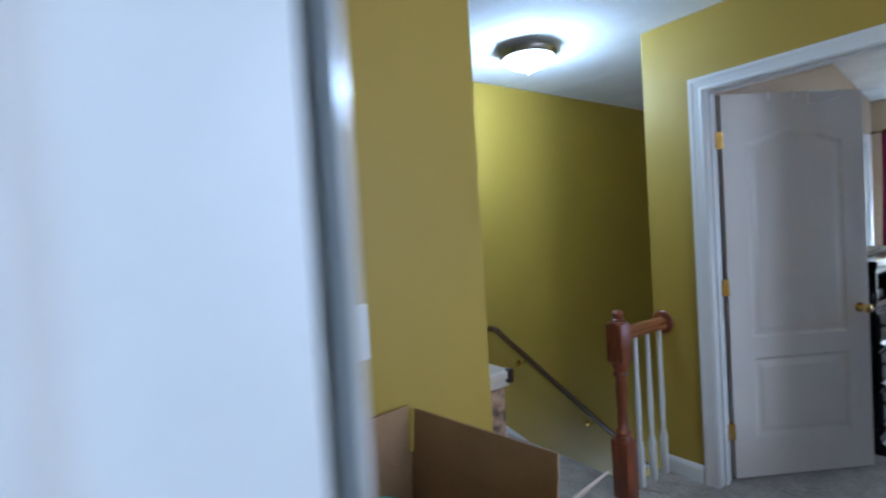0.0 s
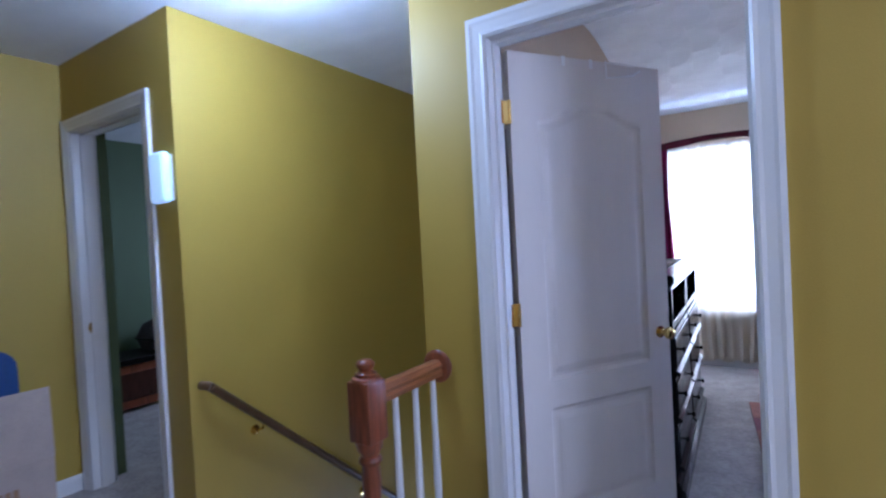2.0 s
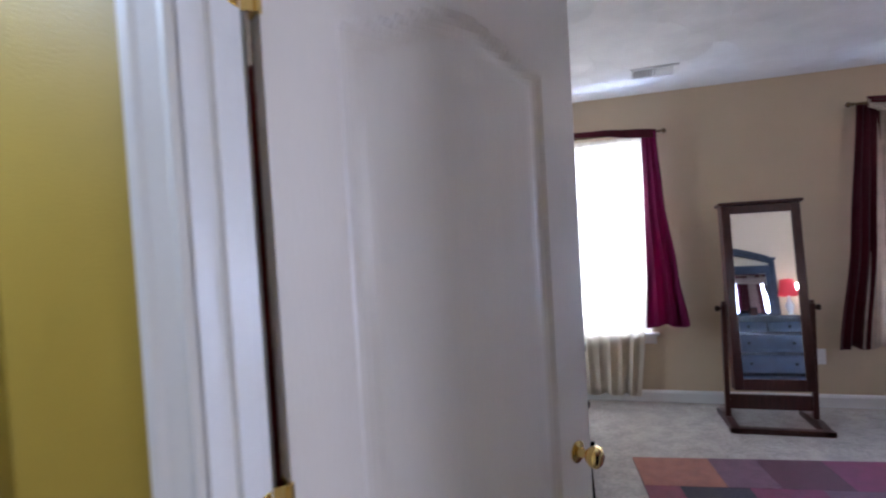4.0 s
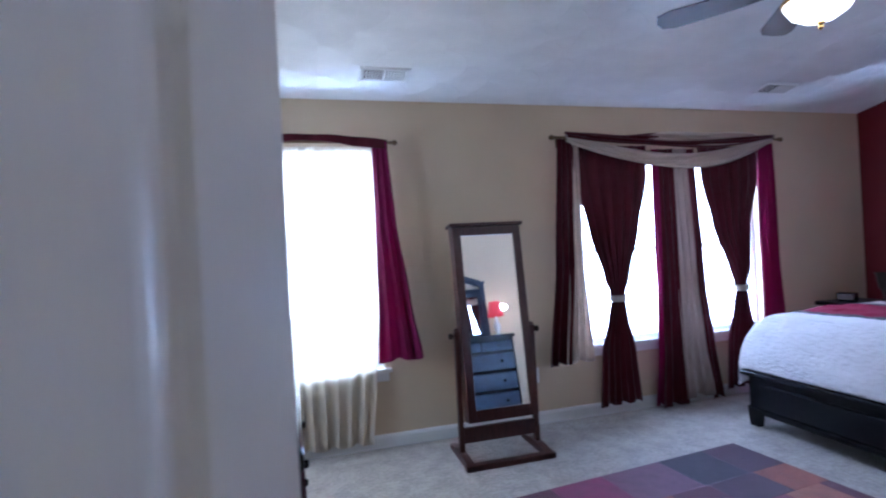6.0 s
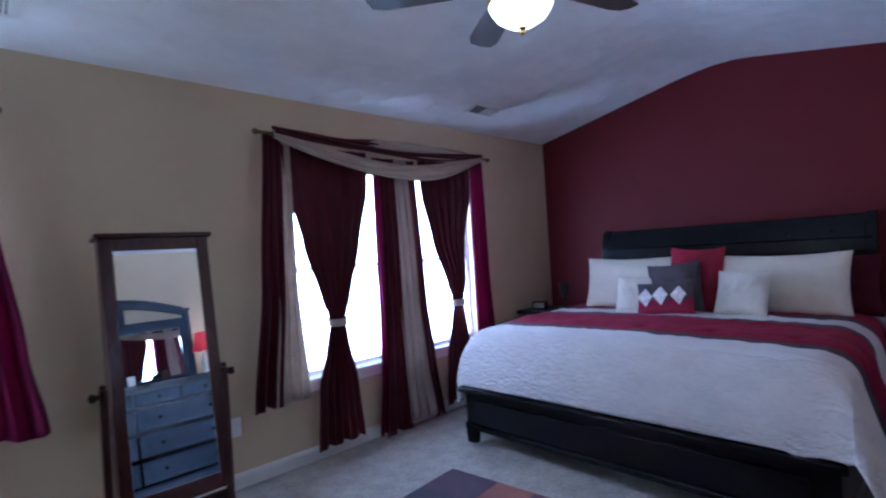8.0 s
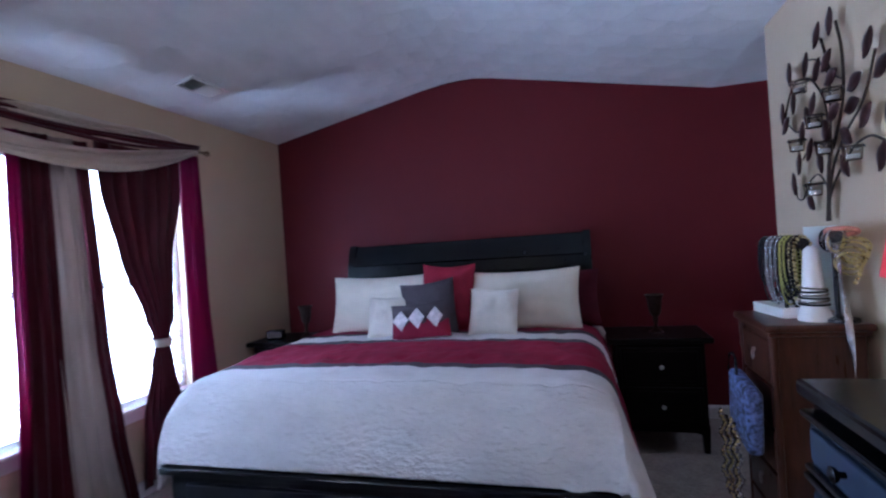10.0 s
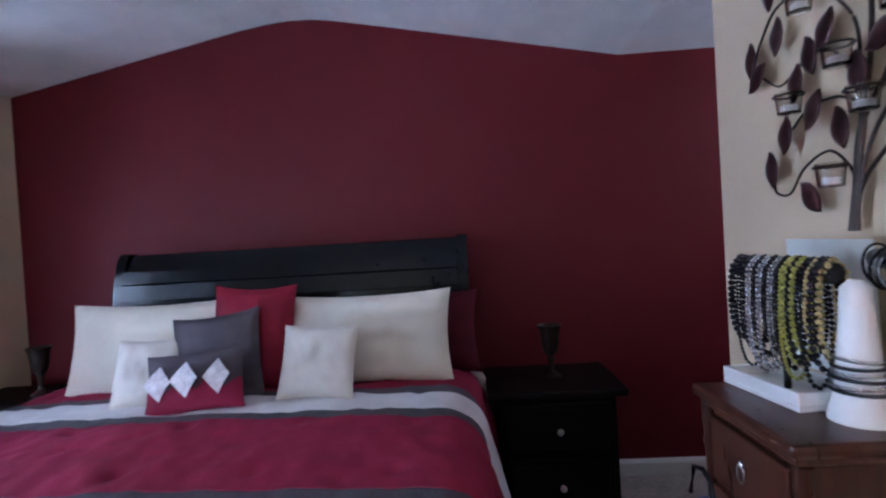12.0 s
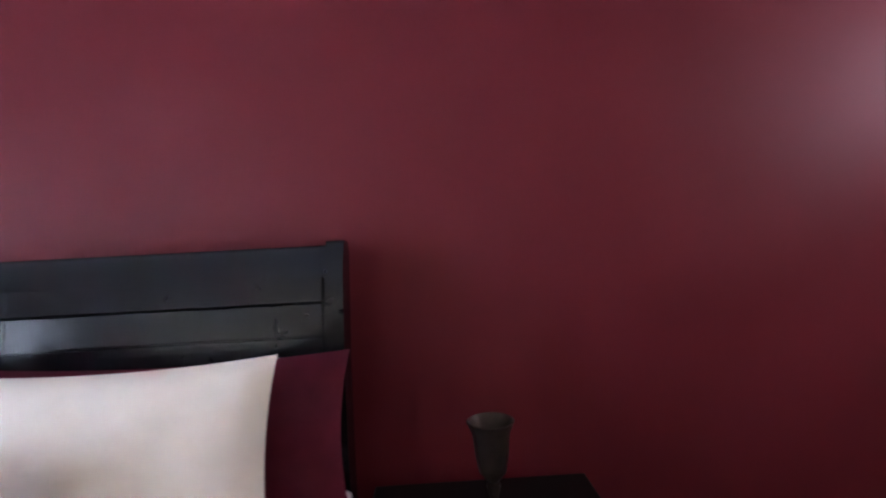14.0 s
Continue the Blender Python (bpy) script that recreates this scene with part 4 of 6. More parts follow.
def comforter():
    """A quilt over the mattress: it hangs down both sides and over the foot, with folds in the hanging cloth."""
    x0, x1, top = 3.43, 5.12, 0.80
    ya, yb = BY0 - 0.05, BY1 + 0.05
    nu, nv = 230, 210
    hang = 0.50

    def f(u, v):
        # along the bed
        s = u * 2.05
        if s < 0.28:
            k = s / 0.28
            x, dz = x0 + 0.22 * (1 - math.cos(k * math.pi / 2)), -(top - 0.415) * (1 - math.sin(k * math.pi / 2))
        else:
            x, dz = x0 + 0.22 + (x1 - x0 - 0.22) * (s - 0.28) / 1.77, 0.0
        # across the bed
        width = yb - ya
        q = -hang + v * (width + 2 * hang)
        r = 0.16
        right = 1.0
        if q < r or q > width - r:
            e = q if q < r else width - q
            side = -1 if q < r else 1
            arc = math.pi / 2 * r
            d = r - e
            if d < arc:
                a = d / r
                oy, oz = r * math.sin(a), -r * (1 - math.cos(a))
            else:
                oy, oz = r + (0.22 + 0.12 * max(0.0, 1 - u * 4) if side < 0 else 0.03) * (d - arc), -r - (d - arc)
            y = (ya + r - oy) if side < 0 else (yb - r + oy)
            fold = max(0.0, min(1.0, (d - 0.1) / 0.25))
            y += side * fold * (0.016 * math.sin(x * 17) + 0.010 * math.sin(x * 41 + 1))
            x -= (0.06 if side < 0 else 0.0) * fold * max(0.0, 1 - u * 5)
            zz = oz
        else:
            y, zz = ya + q, 0.0
        flat = 1 - min(1.0, -zz / 0.15)
        z = top + dz * (0.75 + 0.25 * flat) + zz * (1 - 0.35 * max(0, 1 - u * 4))
        z += flat * (0.02 * math.sin(math.pi * min(1.0, max(0.0, q / width))) - 0.03 * max(0, (4.0 - x) / 0.5))
        n = noise.noise((x * 5, y * 5, z * 5)) * 0.010 + noise.noise((x * 13, y * 17, z * 13 + 4)) * 0.006
        emboss = max(0.0, min(1.0, (3.64 - x) / 0.08))
        n += emboss * 0.012 * abs(noise.noise((x * 15 + 0.6 * math.sin(y * 9), y * 24, z * 20)))
        # tufts
        tx, ty = (x - 3.60) / 0.34, (y - 1.15) / 0.40
        tuft = (tx - round(tx)) ** 2 * 0.34 ** 2 + (ty - round(ty)) ** 2 * 0.40 ** 2
        n -= 0.014 * math.exp(-tuft / 0.0012)
        past = max(BY0 - 0.02 - y, y - BY1 - 0.02)
        low = 0.405 - 0.30 * max(0.0, min(1.0, past / 0.13)) if x < 3.56 else 0.14
        return (x, y, max(z + n, low))

    th = thing("comforter", "white embossed comforter with burgundy and charcoal bands", "bedding")
    ends = [a for a, b in BANDS[1:]] + [9.0]
    for (a, b), e in zip(BANDS, ends):
        bm = sheet(nu, nv, f)
        bmesh.ops.delete(bm, geom=[fc for fc in bm.faces if not a <= fc.calc_center_median().x < e], context="FACES")
        part(("quilt_panel", "burgundy_band", "charcoal_piping", "smooth_panel")[b], bm, (M_QUILT, M_BAND, M_GREYBAND, M_SMOOTHQ)[b], th, ("embossed white panel", "burgundy band", "charcoal band", "smooth white panel")[b], smooth=True, solid=0.02)

    part("turned_edge", tube([(5.08, 1.12, 0.835), (5.06, 1.00, 0.825), (5.05, 0.925, 0.785), (5.045, 0.885, 0.70), (5.04, 0.868, 0.58), (5.04, 0.855, 0.42)], [0.02, 0.03, 0.034, 0.032, 0.03, 0.024], 12), M_QUILT, th, "white reverse turned over at the edge", smooth=True)


comforter()


def pillow(name, m, w, h, t, material, label, pinch=0.10, seed=0):
    """A stuffed cushion standing in its own xz plane, thick along y, its base at z=0."""
    def half(sgn):
        def f(u, v):
            a, b = 2 * u - 1, 2 * v - 1
            bulge = max(0.0, (1 - abs(a) ** 2.6) * (1 - abs(b) ** 2.6)) ** 0.55
            x = a * w / 2 * (1 - pinch * (1 - abs(b) ** 2) * 0.55)
            z = b * h / 2 * (1 - pinch * (1 - abs(a) ** 2))
            wr = noise.noise((a * 2.2 + seed, b * 2.2, sgn)) * 0.016 + noise.noise((a * 5 + seed, b * 4, sgn + 3)) * 0.006
            return (x, sgn * (t / 2 * bulge + wr * bulge + 0.002), z + h / 2)
        bm = sheet(28, 24, f)
        return bm
    bm = merge(half(-1), half(1))
    bmesh.ops.remove_doubles(bm, verts=bm.verts[:], dist=0.006)
    bmesh.ops.recalc_face_normals(bm, faces=bm.faces[:])
    ob = part(name, bm, material, None, smooth=True)
    ob.matrix_world = m
    return tagged(ob, label, "pillow", "pillows on the bed")


# the pillows lean back towards the headboard; rz=-90 turns them to face the foot of the bed
pillow("sham_pillow", pose(4.97, 1.335, 0.78, 0, 0, -90) @ pose(0, 0, 0, -12), 0.90, 0.40, 0.16, M_SHEET, "wine pillow sham standing against the headboard", seed=9)
pillow("sham_pillow", pose(4.97, 2.38, 0.78, 0, 0, -90) @ pose(0, 0, 0, -12), 0.86, 0.41, 0.16, M_SHEET, "wine pillow sham behind the cream pillow", seed=10)
pillow("bed_pillow", pose(4.78, 1.41, 0.785, 0, 0, -90) @ pose(0, 0, 0, -14), 0.80, 0.43, 0.18, M_CREAM, "large cream pillow propped up near the nightstand", seed=1)
pillow("bed_pillow", pose(4.78, 2.41, 0.785, 0, 0, -90) @ pose(0, 0, 0, -14), 0.82, 0.44, 0.18, M_CREAM, "large cream pillow propped up on the window side", seed=2)
pillow("throw_pillow", pose(4.72, 1.91, 0.80, 0, 0, -90) @ pose(0, 0, 0, -12, 2), 0.38, 0.48, 0.13, M_REDPIL, "red satin throw pillow in the middle", seed=3)
pillow("throw_pillow", pose(4.60, 1.985, 0.80, 0, 0, -86) @ pose(0, 0, 0, -16, -6), 0.38, 0.38, 0.11, M_GREYPIL, "charcoal grey throw pillow", seed=4)
pillow("throw_pillow", pose(4.53, 1.565, 0.81, 0, 0, -93) @ pose(0, 0, 0, -22, 2), 0.32, 0.31, 0.11, M_SILK, "small ivory silk throw pillow with gathered centre", seed=5)
pillow("throw_pillow", pose(4.54, 2.275, 0.80, 0, 0, -84) @ pose(0, 0, 0, -24), 0.29, 0.30, 0.10, M_SILK, "small ivory throw pillow on the window side", seed=6)
arg = thing("lumbar_pillow", "lumbar pillow, charcoal over pink with white diamonds", "pillow", pose(4.43, 2.0, 0.81, 0, 0, -88) @ pose(0, 0, 0, -22, -6), group="pillows on the bed")
tmp = pillow("cover", Matrix.Identity(4), 0.40, 0.25, 0.11, M_GREYPIL, "x", seed=7)
for key in ("label", "category", "group"):
    del tmp[key]
tmp.parent = arg
tmp.data.materials.append(M_BAND)
for p in tmp.data.polygons:
    c = p.center
    zig = 0.085 + 0.05 * (1 - 2 * abs(((c.x + 0.2) / 0.115) % 1 - 0.5))
    p.material_index = 1 if c.z < zig else 0
for x in (-0.115, 0.0, 0.115):
    bm = sheet(10, 14, lambda u, v: (x + (u - 0.5) * 0.105 * (1 - abs(2 * v - 1)), -0.088 + 0.02 * (2 * v - 1) ** 2 + 0.028 * abs(x / 0.13) ** 2.2, 0.125 + (v - 0.5) * 0.135))
    part("diamond", bm, M_EMB, arg, "white embroidered diamond", solid=0.004)


# ---------------------------------------------------------------- bedroom furniture
def drawer_front(parent, x0, x1, z0, z1, y, material, knob=None, knobs=1):
    """A raised drawer front in the xz plane, proud towards -y, with its knobs."""
    d = part("drawer", merge(bm_box(x0, x1, y - 0.018, y, z0, z1, 0.004), bm_box(x0 + 0.022, x1 - 0.022, y - 0.025, y - 0.017, z0 + 0.022, z1 - 0.022, 0.005)), material, parent)
    for k in range(knobs):
        x = x0 + (x1 - x0) * (k + 0.5) / knobs if knobs == 1 else x0 + (x1 - x0) * (0.22 + 0.56 * k)
        part("knob", lathe([(0.006, 0), (0.006, 0.012), (0.013, 0.018), (0.015, 0.026), (0.008, 0.031)], 14, pose(x, y - 0.024, (z0 + z1) / 2, 90, 0, 0)), knob or M_NICKEL, d, smooth=True)
    return d


def nightstand(m, label):
    """Two drawers on tapered legs; front towards -y, 0.56 wide, 0.46 deep."""
    th = thing("nightstand", label, "nightstand", m, group="nightstands")
    part("body", boxes([(-0.26, 0.26, 0.02, 0.45, 0.16, 0.69)], 0.004), M_ESP, th)
    part("top", bm_box(-0.31, 0.31, -0.01, 0.465, 0.69, 0.725, 0.008), M_ESP, th)
    part("apron", prism([(-0.26, 0.17), (0.26, 0.17), (0.26, 0.10), (0.18, 0.13), (-0.18, 0.13), (-0.26, 0.10)], "y", 0.02, 0.035), M_ESP, th)
    for x in (-0.24, 0.24):
        for y in (0.045, 0.425):
            part("leg", prism([(x - 0.025, 0.17), (x + 0.025, 0.17), (x + 0.016, 0.0), (x - 0.016, 0.0)], "y", y - 0.02, y + 0.02), M_ESP, th)
    drawer_front(th, -0.235, 0.235, 0.435, 0.665, 0.02, M_ESP)
    drawer_front(th, -0.235, 0.235, 0.185, 0.415, 0.02, M_ESP)
    return th


nightstand(pose(4.80, 0.560, 0, 0, 0, -90), "espresso two-drawer nightstand with silver knobs, bare but for a goblet")
nightstand(pose(4.86, 3.32, 0, 0, 0, -90), "espresso nightstand squeezed between bed and window")


def goblet(x, y, z):
    th = thing("candle_goblet", "dark bronze goblet candle holder on a nightstand", "candle holder", pose(x, y, z), group="goblets")
    part("foot", lathe([(0.048, 0), (0.048, 0.006), (0.03, 0.016), (0.014, 0.03), (0.011, 0.06), (0.018, 0.085), (0.014, 0.10)], 24), M_BRONZE, th, smooth=True)
    part("cup", lathe([(0.014, 0.10), (0.034, 0.125), (0.042, 0.17), (0.046, 0.22), (0.060, 0.25), (0.057, 0.252), (0.042, 0.222), (0.036, 0.15)], 28), M_BRONZE, th, smooth=True)


goblet(5.04, 0.545, 0.725)
goblet(5.14, 3.25, 0.725)
cl = thing("alarm_clock", "small dark alarm clock on the window-side nightstand", "clock", pose(4.96, 3.42, 0.725, 0, 0, -75))
part("body", bm_box(-0.07, 0.07, -0.04, 0.04, 0.012, 0.085, 0.012), M_BLACK, cl, smooth=True)
part("face", bm_box(-0.058, 0.058, -0.043, -0.039, 0.025, 0.073, 0.003), M_BRONZE, cl)
part("base", bm_box(-0.06, 0.06, -0.03, 0.03, 0.0, 0.014, 0.004), M_BLACK, cl)

# black media dresser by the left wall, front towards +x
md = thing("media_dresser", "black lacquered media dresser with six knobbed drawers", "dresser", pose(0.375, 1.62, 0, 0, 0, 92))
L2 = 0.74
part("carcass", boxes([(-L2, L2, 0.0, 0.47, 0.10, 0.82), (-L2, -L2 + 0.03, 0.0, 0.47, 0.82, 1.06), (L2 - 0.03, L2, 0.0, 0.47, 0.82, 1.06), (-0.015, 0.015, 0.0, 0.46, 0.82, 1.06), (-L2 + 0.03, L2 - 0.03, 0.44, 0.47, 0.82, 1.06)], 0.003), M_BLACK, md)
part("top", bm_box(-L2 - 0.03, L2 + 0.03, -0.035, 0.49, 1.06, 1.10, 0.010), M_BLACK, md)
part("crown_moulding", prism([(-0.03, 1.06), (0.0, 1.06), (0.0, 1.02), (-0.012, 1.03)], "x", -L2, L2), M_BLACK, md)
part("base_moulding", prism([(-0.05, 0.0), (0.46, 0.0), (0.46, 0.11), (-0.005, 0.11), (-0.022, 0.10), (-0.03, 0.07), (-0.05, 0.06)], "x", -L2 - 0.025, L2 + 0.025), M_BLACK, md)
for c in (-1, 1):
    x0, x1 = (-L2 + 0.03, -0.015) if c < 0 else (0.015, L2 - 0.03)
    part("open_bay_frame", boxes([(x0, x1, -0.016, 0.0, 0.83, 0.86), (x0, x1, -0.016, 0.0, 1.02, 1.055), (x0, x0 + 0.035, -0.016, 0.0, 0.86, 1.02), (x1 - 0.035, x1, -0.016, 0.0, 0.86, 1.02)], 0.004), M_BLACK, md)
    for z0, z1 in ((0.60, 0.81), (0.37, 0.585), (0.13, 0.355)):
        dr = drawer_front(md, x0, x1, z0, z1, 0.0, M_BLACK, M_BLACK, 2)
        part("drawer_lip", prism([(-0.018, z0), (-0.042, z0 + 0.006), (-0.042, z0 + 0.018), (-0.018, z0 + 0.034)], "x", x0 + 0.004, x1 - 0.004), M_BLACK, dr)
st = thing("cable_box", "slim silver-fronted media box in the dresser bay", "media box", pose(0.36, 1.28, 0.822, 0, 0, 92))
part("case", bm_box(-0.16, 0.16, 0.03, 0.26, 0.0, 0.06, 0.006), M_BLACK, st)
part("front_panel", bm_box(-0.158, 0.158, 0.024, 0.031, 0.006, 0.054, 0.002), M_NICKEL, st)
M_RUN = mat("slate_print_runner", (0.33, 0.28, 0.235), 0.85, scale=7, vary=0.8, bump=0.5, bump_scale=40, stretch=(5, 0.7, 1), fine=0.12)
tagged(part("table_runner", moved(bm_box(-L2 + 0.02, L2 - 0.10, 0.06, 0.40, 0.0, 0.004), pose(0.375, 1.62, 1.10, 0, 0, 92)), M_RUN), "grey stone-print runner lying on the media dresser", "table runner")
pf = thing("wall_frame", "tall dark-framed print beside the side doorway", "picture", pose(XL, 2.46, 1.75, 0, 0, 90))
part("frame", boxes([(-0.22, -0.19, -0.022, -0.001, -0.42, 0.42), (0.19, 0.22, -0.022, -0.001, -0.42, 0.42), (-0.19, 0.19, -0.022, -0.001, 0.39, 0.42), (-0.19, 0.19, -0.022, -0.001, -0.42, -0.39)], 0.003), M_BLACK, pf)
part("print", bm_box(-0.19, 0.19, -0.012, -0.006, -0.39, 0.39), M_BRONZE, pf)
sd = panel_door("side_room_door", pose(XL - 0.119, D3[1] - 0.005, 0.012, 0, 0, 172), 0.68, 2.0, "white moulded door standing open into the bright side room", M_DOOR)
for z in (0.25, 1.0, 1.76):
    part("hinge", merge(tube([(-0.006, 0.036, z - 0.045), (-0.006, 0.036, z + 0.045)], 0.006, 10), bm_box(-0.004, 0.0, 0.0, 0.034, z - 0.043, z + 0.043)), M_NICKEL, sd, "nickel butt hinge")

# black dresser with mirror on the door wall, front towards +y
bd = thing("mirror_dresser", "black dresser with panelled drawers and an arched mirror", "dresser", pose(2.00, 0.47, 0, 0, 0, 180))
L3 = 0.84


def step_drawer(parent, x0, x1, z0, z1, knobs):
    """A drawer with a stepped frame round its field and a lip along its top and bottom."""
    d = part("drawer", boxes([(x0, x1, -0.020, 0.0, z0, z1), (x0 + 0.03, x1 - 0.03, -0.034, -0.019, z0 + 0.03, z1 - 0.03)], 0.005), M_DRESSER, parent)
    # untinted black lips paint the shade lines between the sky-tinted drawers
    part("drawer_lip", merge(bm_box(x0 - 0.004, x1 + 0.004, -0.040, 0.0, z1 - 0.012, z1 + 0.004, 0.004), bm_box(x0 - 0.004, x1 + 0.004, -0.036, 0.0, z0 - 0.004, z0 + 0.010, 0.004)), M_BLACK, d)
    for k in range(knobs):
        x = (x0 + x1) / 2 if knobs == 1 else x0 + (x1 - x0) * (0.22 + 0.56 * k)
        part("knob", lathe([(0.007, 0), (0.007, 0.012), (0.015, 0.018), (0.017, 0.026), (0.008, 0.031)], 14, pose(x, -0.033, (z0 + z1) / 2, 90)), M_BLACK, d, smooth=True)
    return d


# carcass left untinted, so the gaps between drawers look shaded
part("carcass", bm_box(-L3, L3, 0.0, 0.44, 0.09, 0.96, 0.004), M_BLACK, bd)
part("top", bm_box(-L3 - 0.02, L3 + 0.02, -0.03, 0.45, 0.96, 1.0, 0.010), M_BLACK, bd)
part("base_moulding", prism([(-0.035, 0.0), (0.44, 0.0), (0.44, 0.10), (-0.004, 0.10), (-0.02, 0.08)], "x", -L3 - 0.015, L3 + 0.015), M_DRESSER, bd)
for k in range(4):
    w = (2 * L3 - 0.04) / 4
    step_drawer(bd, -L3 + 0.03 + k * w, -L3 + 0.01 + (k + 1) * w, 0.80, 0.935, 1)
for k in range(2):
    w = (2 * L3 - 0.04) / 2
    for z0, z1 in ((0.575, 0.785), (0.345, 0.56), (0.115, 0.33)):
        step_drawer(bd, -L3 + 0.03 + k * w, -L3 + 0.005 + (k + 1) * w, z0, z1, 2)
for x in (-0.66, 0.62):
    part("mirror_post", merge(bm_box(x - 0.03, x + 0.03, 0.37, 0.42, 1.0, 1.72, 0.006), bm_box(x - 0.042, x + 0.042, 0.36, 0.43, 1.72, 1.75, 0.006)), M_DRESSER, bd)


def crest_arc(z, rise, k, n=20, x0=-0.63, x1=0.59):
    return (x0 + (x1 - x0) * k / n, z + rise * math.sin(math.pi * k / n))


for nm, low, high, r0, r1, y0 in (("arched_crest", 1.685, 1.735, 0.125, 0.135, 0.365), ("crest_moulding", 1.735, 1.76, 0.135, 0.14, 0.345)):
    part(nm, prism([crest_arc(low, r0, k) for k in range(21)] + [crest_arc(high, r1, k) for k in range(20, -1, -1)], "y", y0, 0.415), M_DRESSER, bd)
part("crest_rail", merge(bm_box(-0.63, 0.59, 0.375, 0.415, 1.58, 1.64, 0.006), bm_box(-0.63, 0.59, 0.36, 0.376, 1.632, 1.65, 0.004)), M_DRESSER, bd)
part("crest_post", bm_box(-0.09, 0.05, 0.38, 0.41, 1.64, 1.81, 0.004), M_DRESSER, bd)
part("mirror_frame", boxes([(-0.63, -0.58, 0.38, 0.41, 1.02, 1.60), (0.54, 0.59, 0.38, 0.41, 1.02, 1.60), (-0.58, 0.54, 0.38, 0.41, 1.55, 1.60), (-0.58, 0.54, 0.38, 0.41, 1.02, 1.06)], 0.004), M_DRESSER, bd)
part("mirror_glass", bm_box(-0.58, 0.54, 0.392, 0.398, 1.06, 1.55), M_MIRROR, bd, "clear mirror glass")
rl = thing("table_lamp", "small lit lamp with a red shade on the dresser", "lamp", pose(2.74, 0.25, 1.0))
part("base", lathe([(0.06, 0), (0.06, 0.012), (0.02, 0.03), (0.035, 0.08), (0.045, 0.13), (0.02, 0.19), (0.01, 0.25)], 24), M_PLASTIC, rl, smooth=True)
part("shade", sheet(32, 2, lambda u, v: ((0.105 - 0.035 * v) * math.cos(2 * math.pi * u), (0.105 - 0.035 * v) * math.sin(2 * math.pi * u), 0.25 + 0.19 * v)), M_REDSHADE, rl, "glowing red fabric shade", smooth=True, solid=0.002)
for x, y, w, h, mt_, lab in ((1.75, 0.30, 0.13, 0.16, M_PALE, "small white-matted photo stand"), (2.05, 0.27, 0.10, 0.13, M_PLASTIC, "small white card leaning on the dresser"), (2.35, 0.28, 0.09, 0.12, M_CHEST, "small brown box on the dresser")):
    ph = thing("photo_stand", lab, "photo stand", pose(x, y, 1.0, 0, 0, 180))
    part("frame", moved(bm_box(-w / 2, w / 2, 0.0, 0.012, 0.004, h, 0.003), pose(0, 0, 0, -12)), M_BLACK, ph)
    part("card", moved(bm_box(-w / 2 + 0.015, w / 2 - 0.015, -0.003, 0.001, 0.019, h - 0.015), pose(0, 0, 0, -12)), mt_, ph)
    part("strut", moved(bm_box(-0.01, 0.01, 0.0, 0.006, 0.0, h * 0.8), pose(0, 0.055, 0, 18)), M_BLACK, ph)

# jewellery armoire under the metal tree, front towards +y
ar = thing("jewelry_armoire", "mahogany jewelry armoire with turned corner posts", "armoire", pose(3.68, 0.335, 0, 0, 0, 180))
part("body", bm_box(-0.165, 0.165, 0.0, 0.29, 0.14, 0.985, 0.004), M_CHEST, ar)
part("top", merge(bm_box(-0.20, 0.20, -0.035, 0.31, 0.992, 1.02, 0.010), bm_box(-0.185, 0.185, -0.02, 0.30, 0.975, 0.993, 0.004)), M_CHEST, ar)
for x in (-0.175, 0.175):
    part("corner_post", lathe([(0.016, 0.14), (0.016, 0.20), (0.012, 0.22), (0.013, 0.55), (0.012, 0.86), (0.017, 0.88), (0.013, 0.90), (0.017, 0.93), (0.017, 0.975)], 16, Matrix.Translation((x, -0.004, 0))), M_CHEST, ar, smooth=True)
    for y in (0.01, 0.27):
        part("leg", tube([(x, y, 0.15), (x * 1.03, y - 0.008, 0.09), (x * 1.1, y - 0.01, 0.0)], [0.022, 0.017, 0.012], 10), M_CHEST, ar, smooth=True)
for z0, z1 in ((0.80, 0.955), (0.635, 0.785), (0.47, 0.62), (0.305, 0.455), (0.165, 0.29)):
    dr = part("drawer", merge(bm_box(-0.15, 0.15, -0.014, 0.0, z0, z1, 0.004)), M_CHEST, ar)
    part("ring_pull", merge(lathe([(0.008, 0), (0.008, 0.01), (0.003, 0.014)], 10, pose(0, -0.014, (z0 + z1) / 2 + 0.02, 90)), tube([(0.014 * math.sin(a), -0.024, (z0 + z1) / 2 - 0.004 - 0.02 * math.cos(a) + 0.004) for a in [2 * math.pi * k / 12 for k in range(13)]], 0.0025, 6)), M_NICKEL, dr, "silver ring pull", smooth=True)

M_SILVER = mat("silver_chain", (0.62, 0.62, 0.64), 0.25, 1.0, scale=60, vary=0.3, bump=0.6, bump_scale=260)
M_GOLD = mat("gold_chain", (0.62, 0.50, 0.22), 0.28, 1.0, scale=60, vary=0.3, bump=0.6, bump_scale=260)
M_JET = mat("jet_beads", (0.012, 0.012, 0.016), 0.15, scale=60, vary=0.3, bump=0.6, bump_scale=220)
M_PINK = mat("pink_shell_bangle", (0.55, 0.25, 0.20), 0.25, scale=30, vary=0.25)
M_YARN = mat("yellow_beads", (0.36, 0.33, 0.05), 0.5, scale=60, vary=0.3, bump=0.8, bump_scale=200)


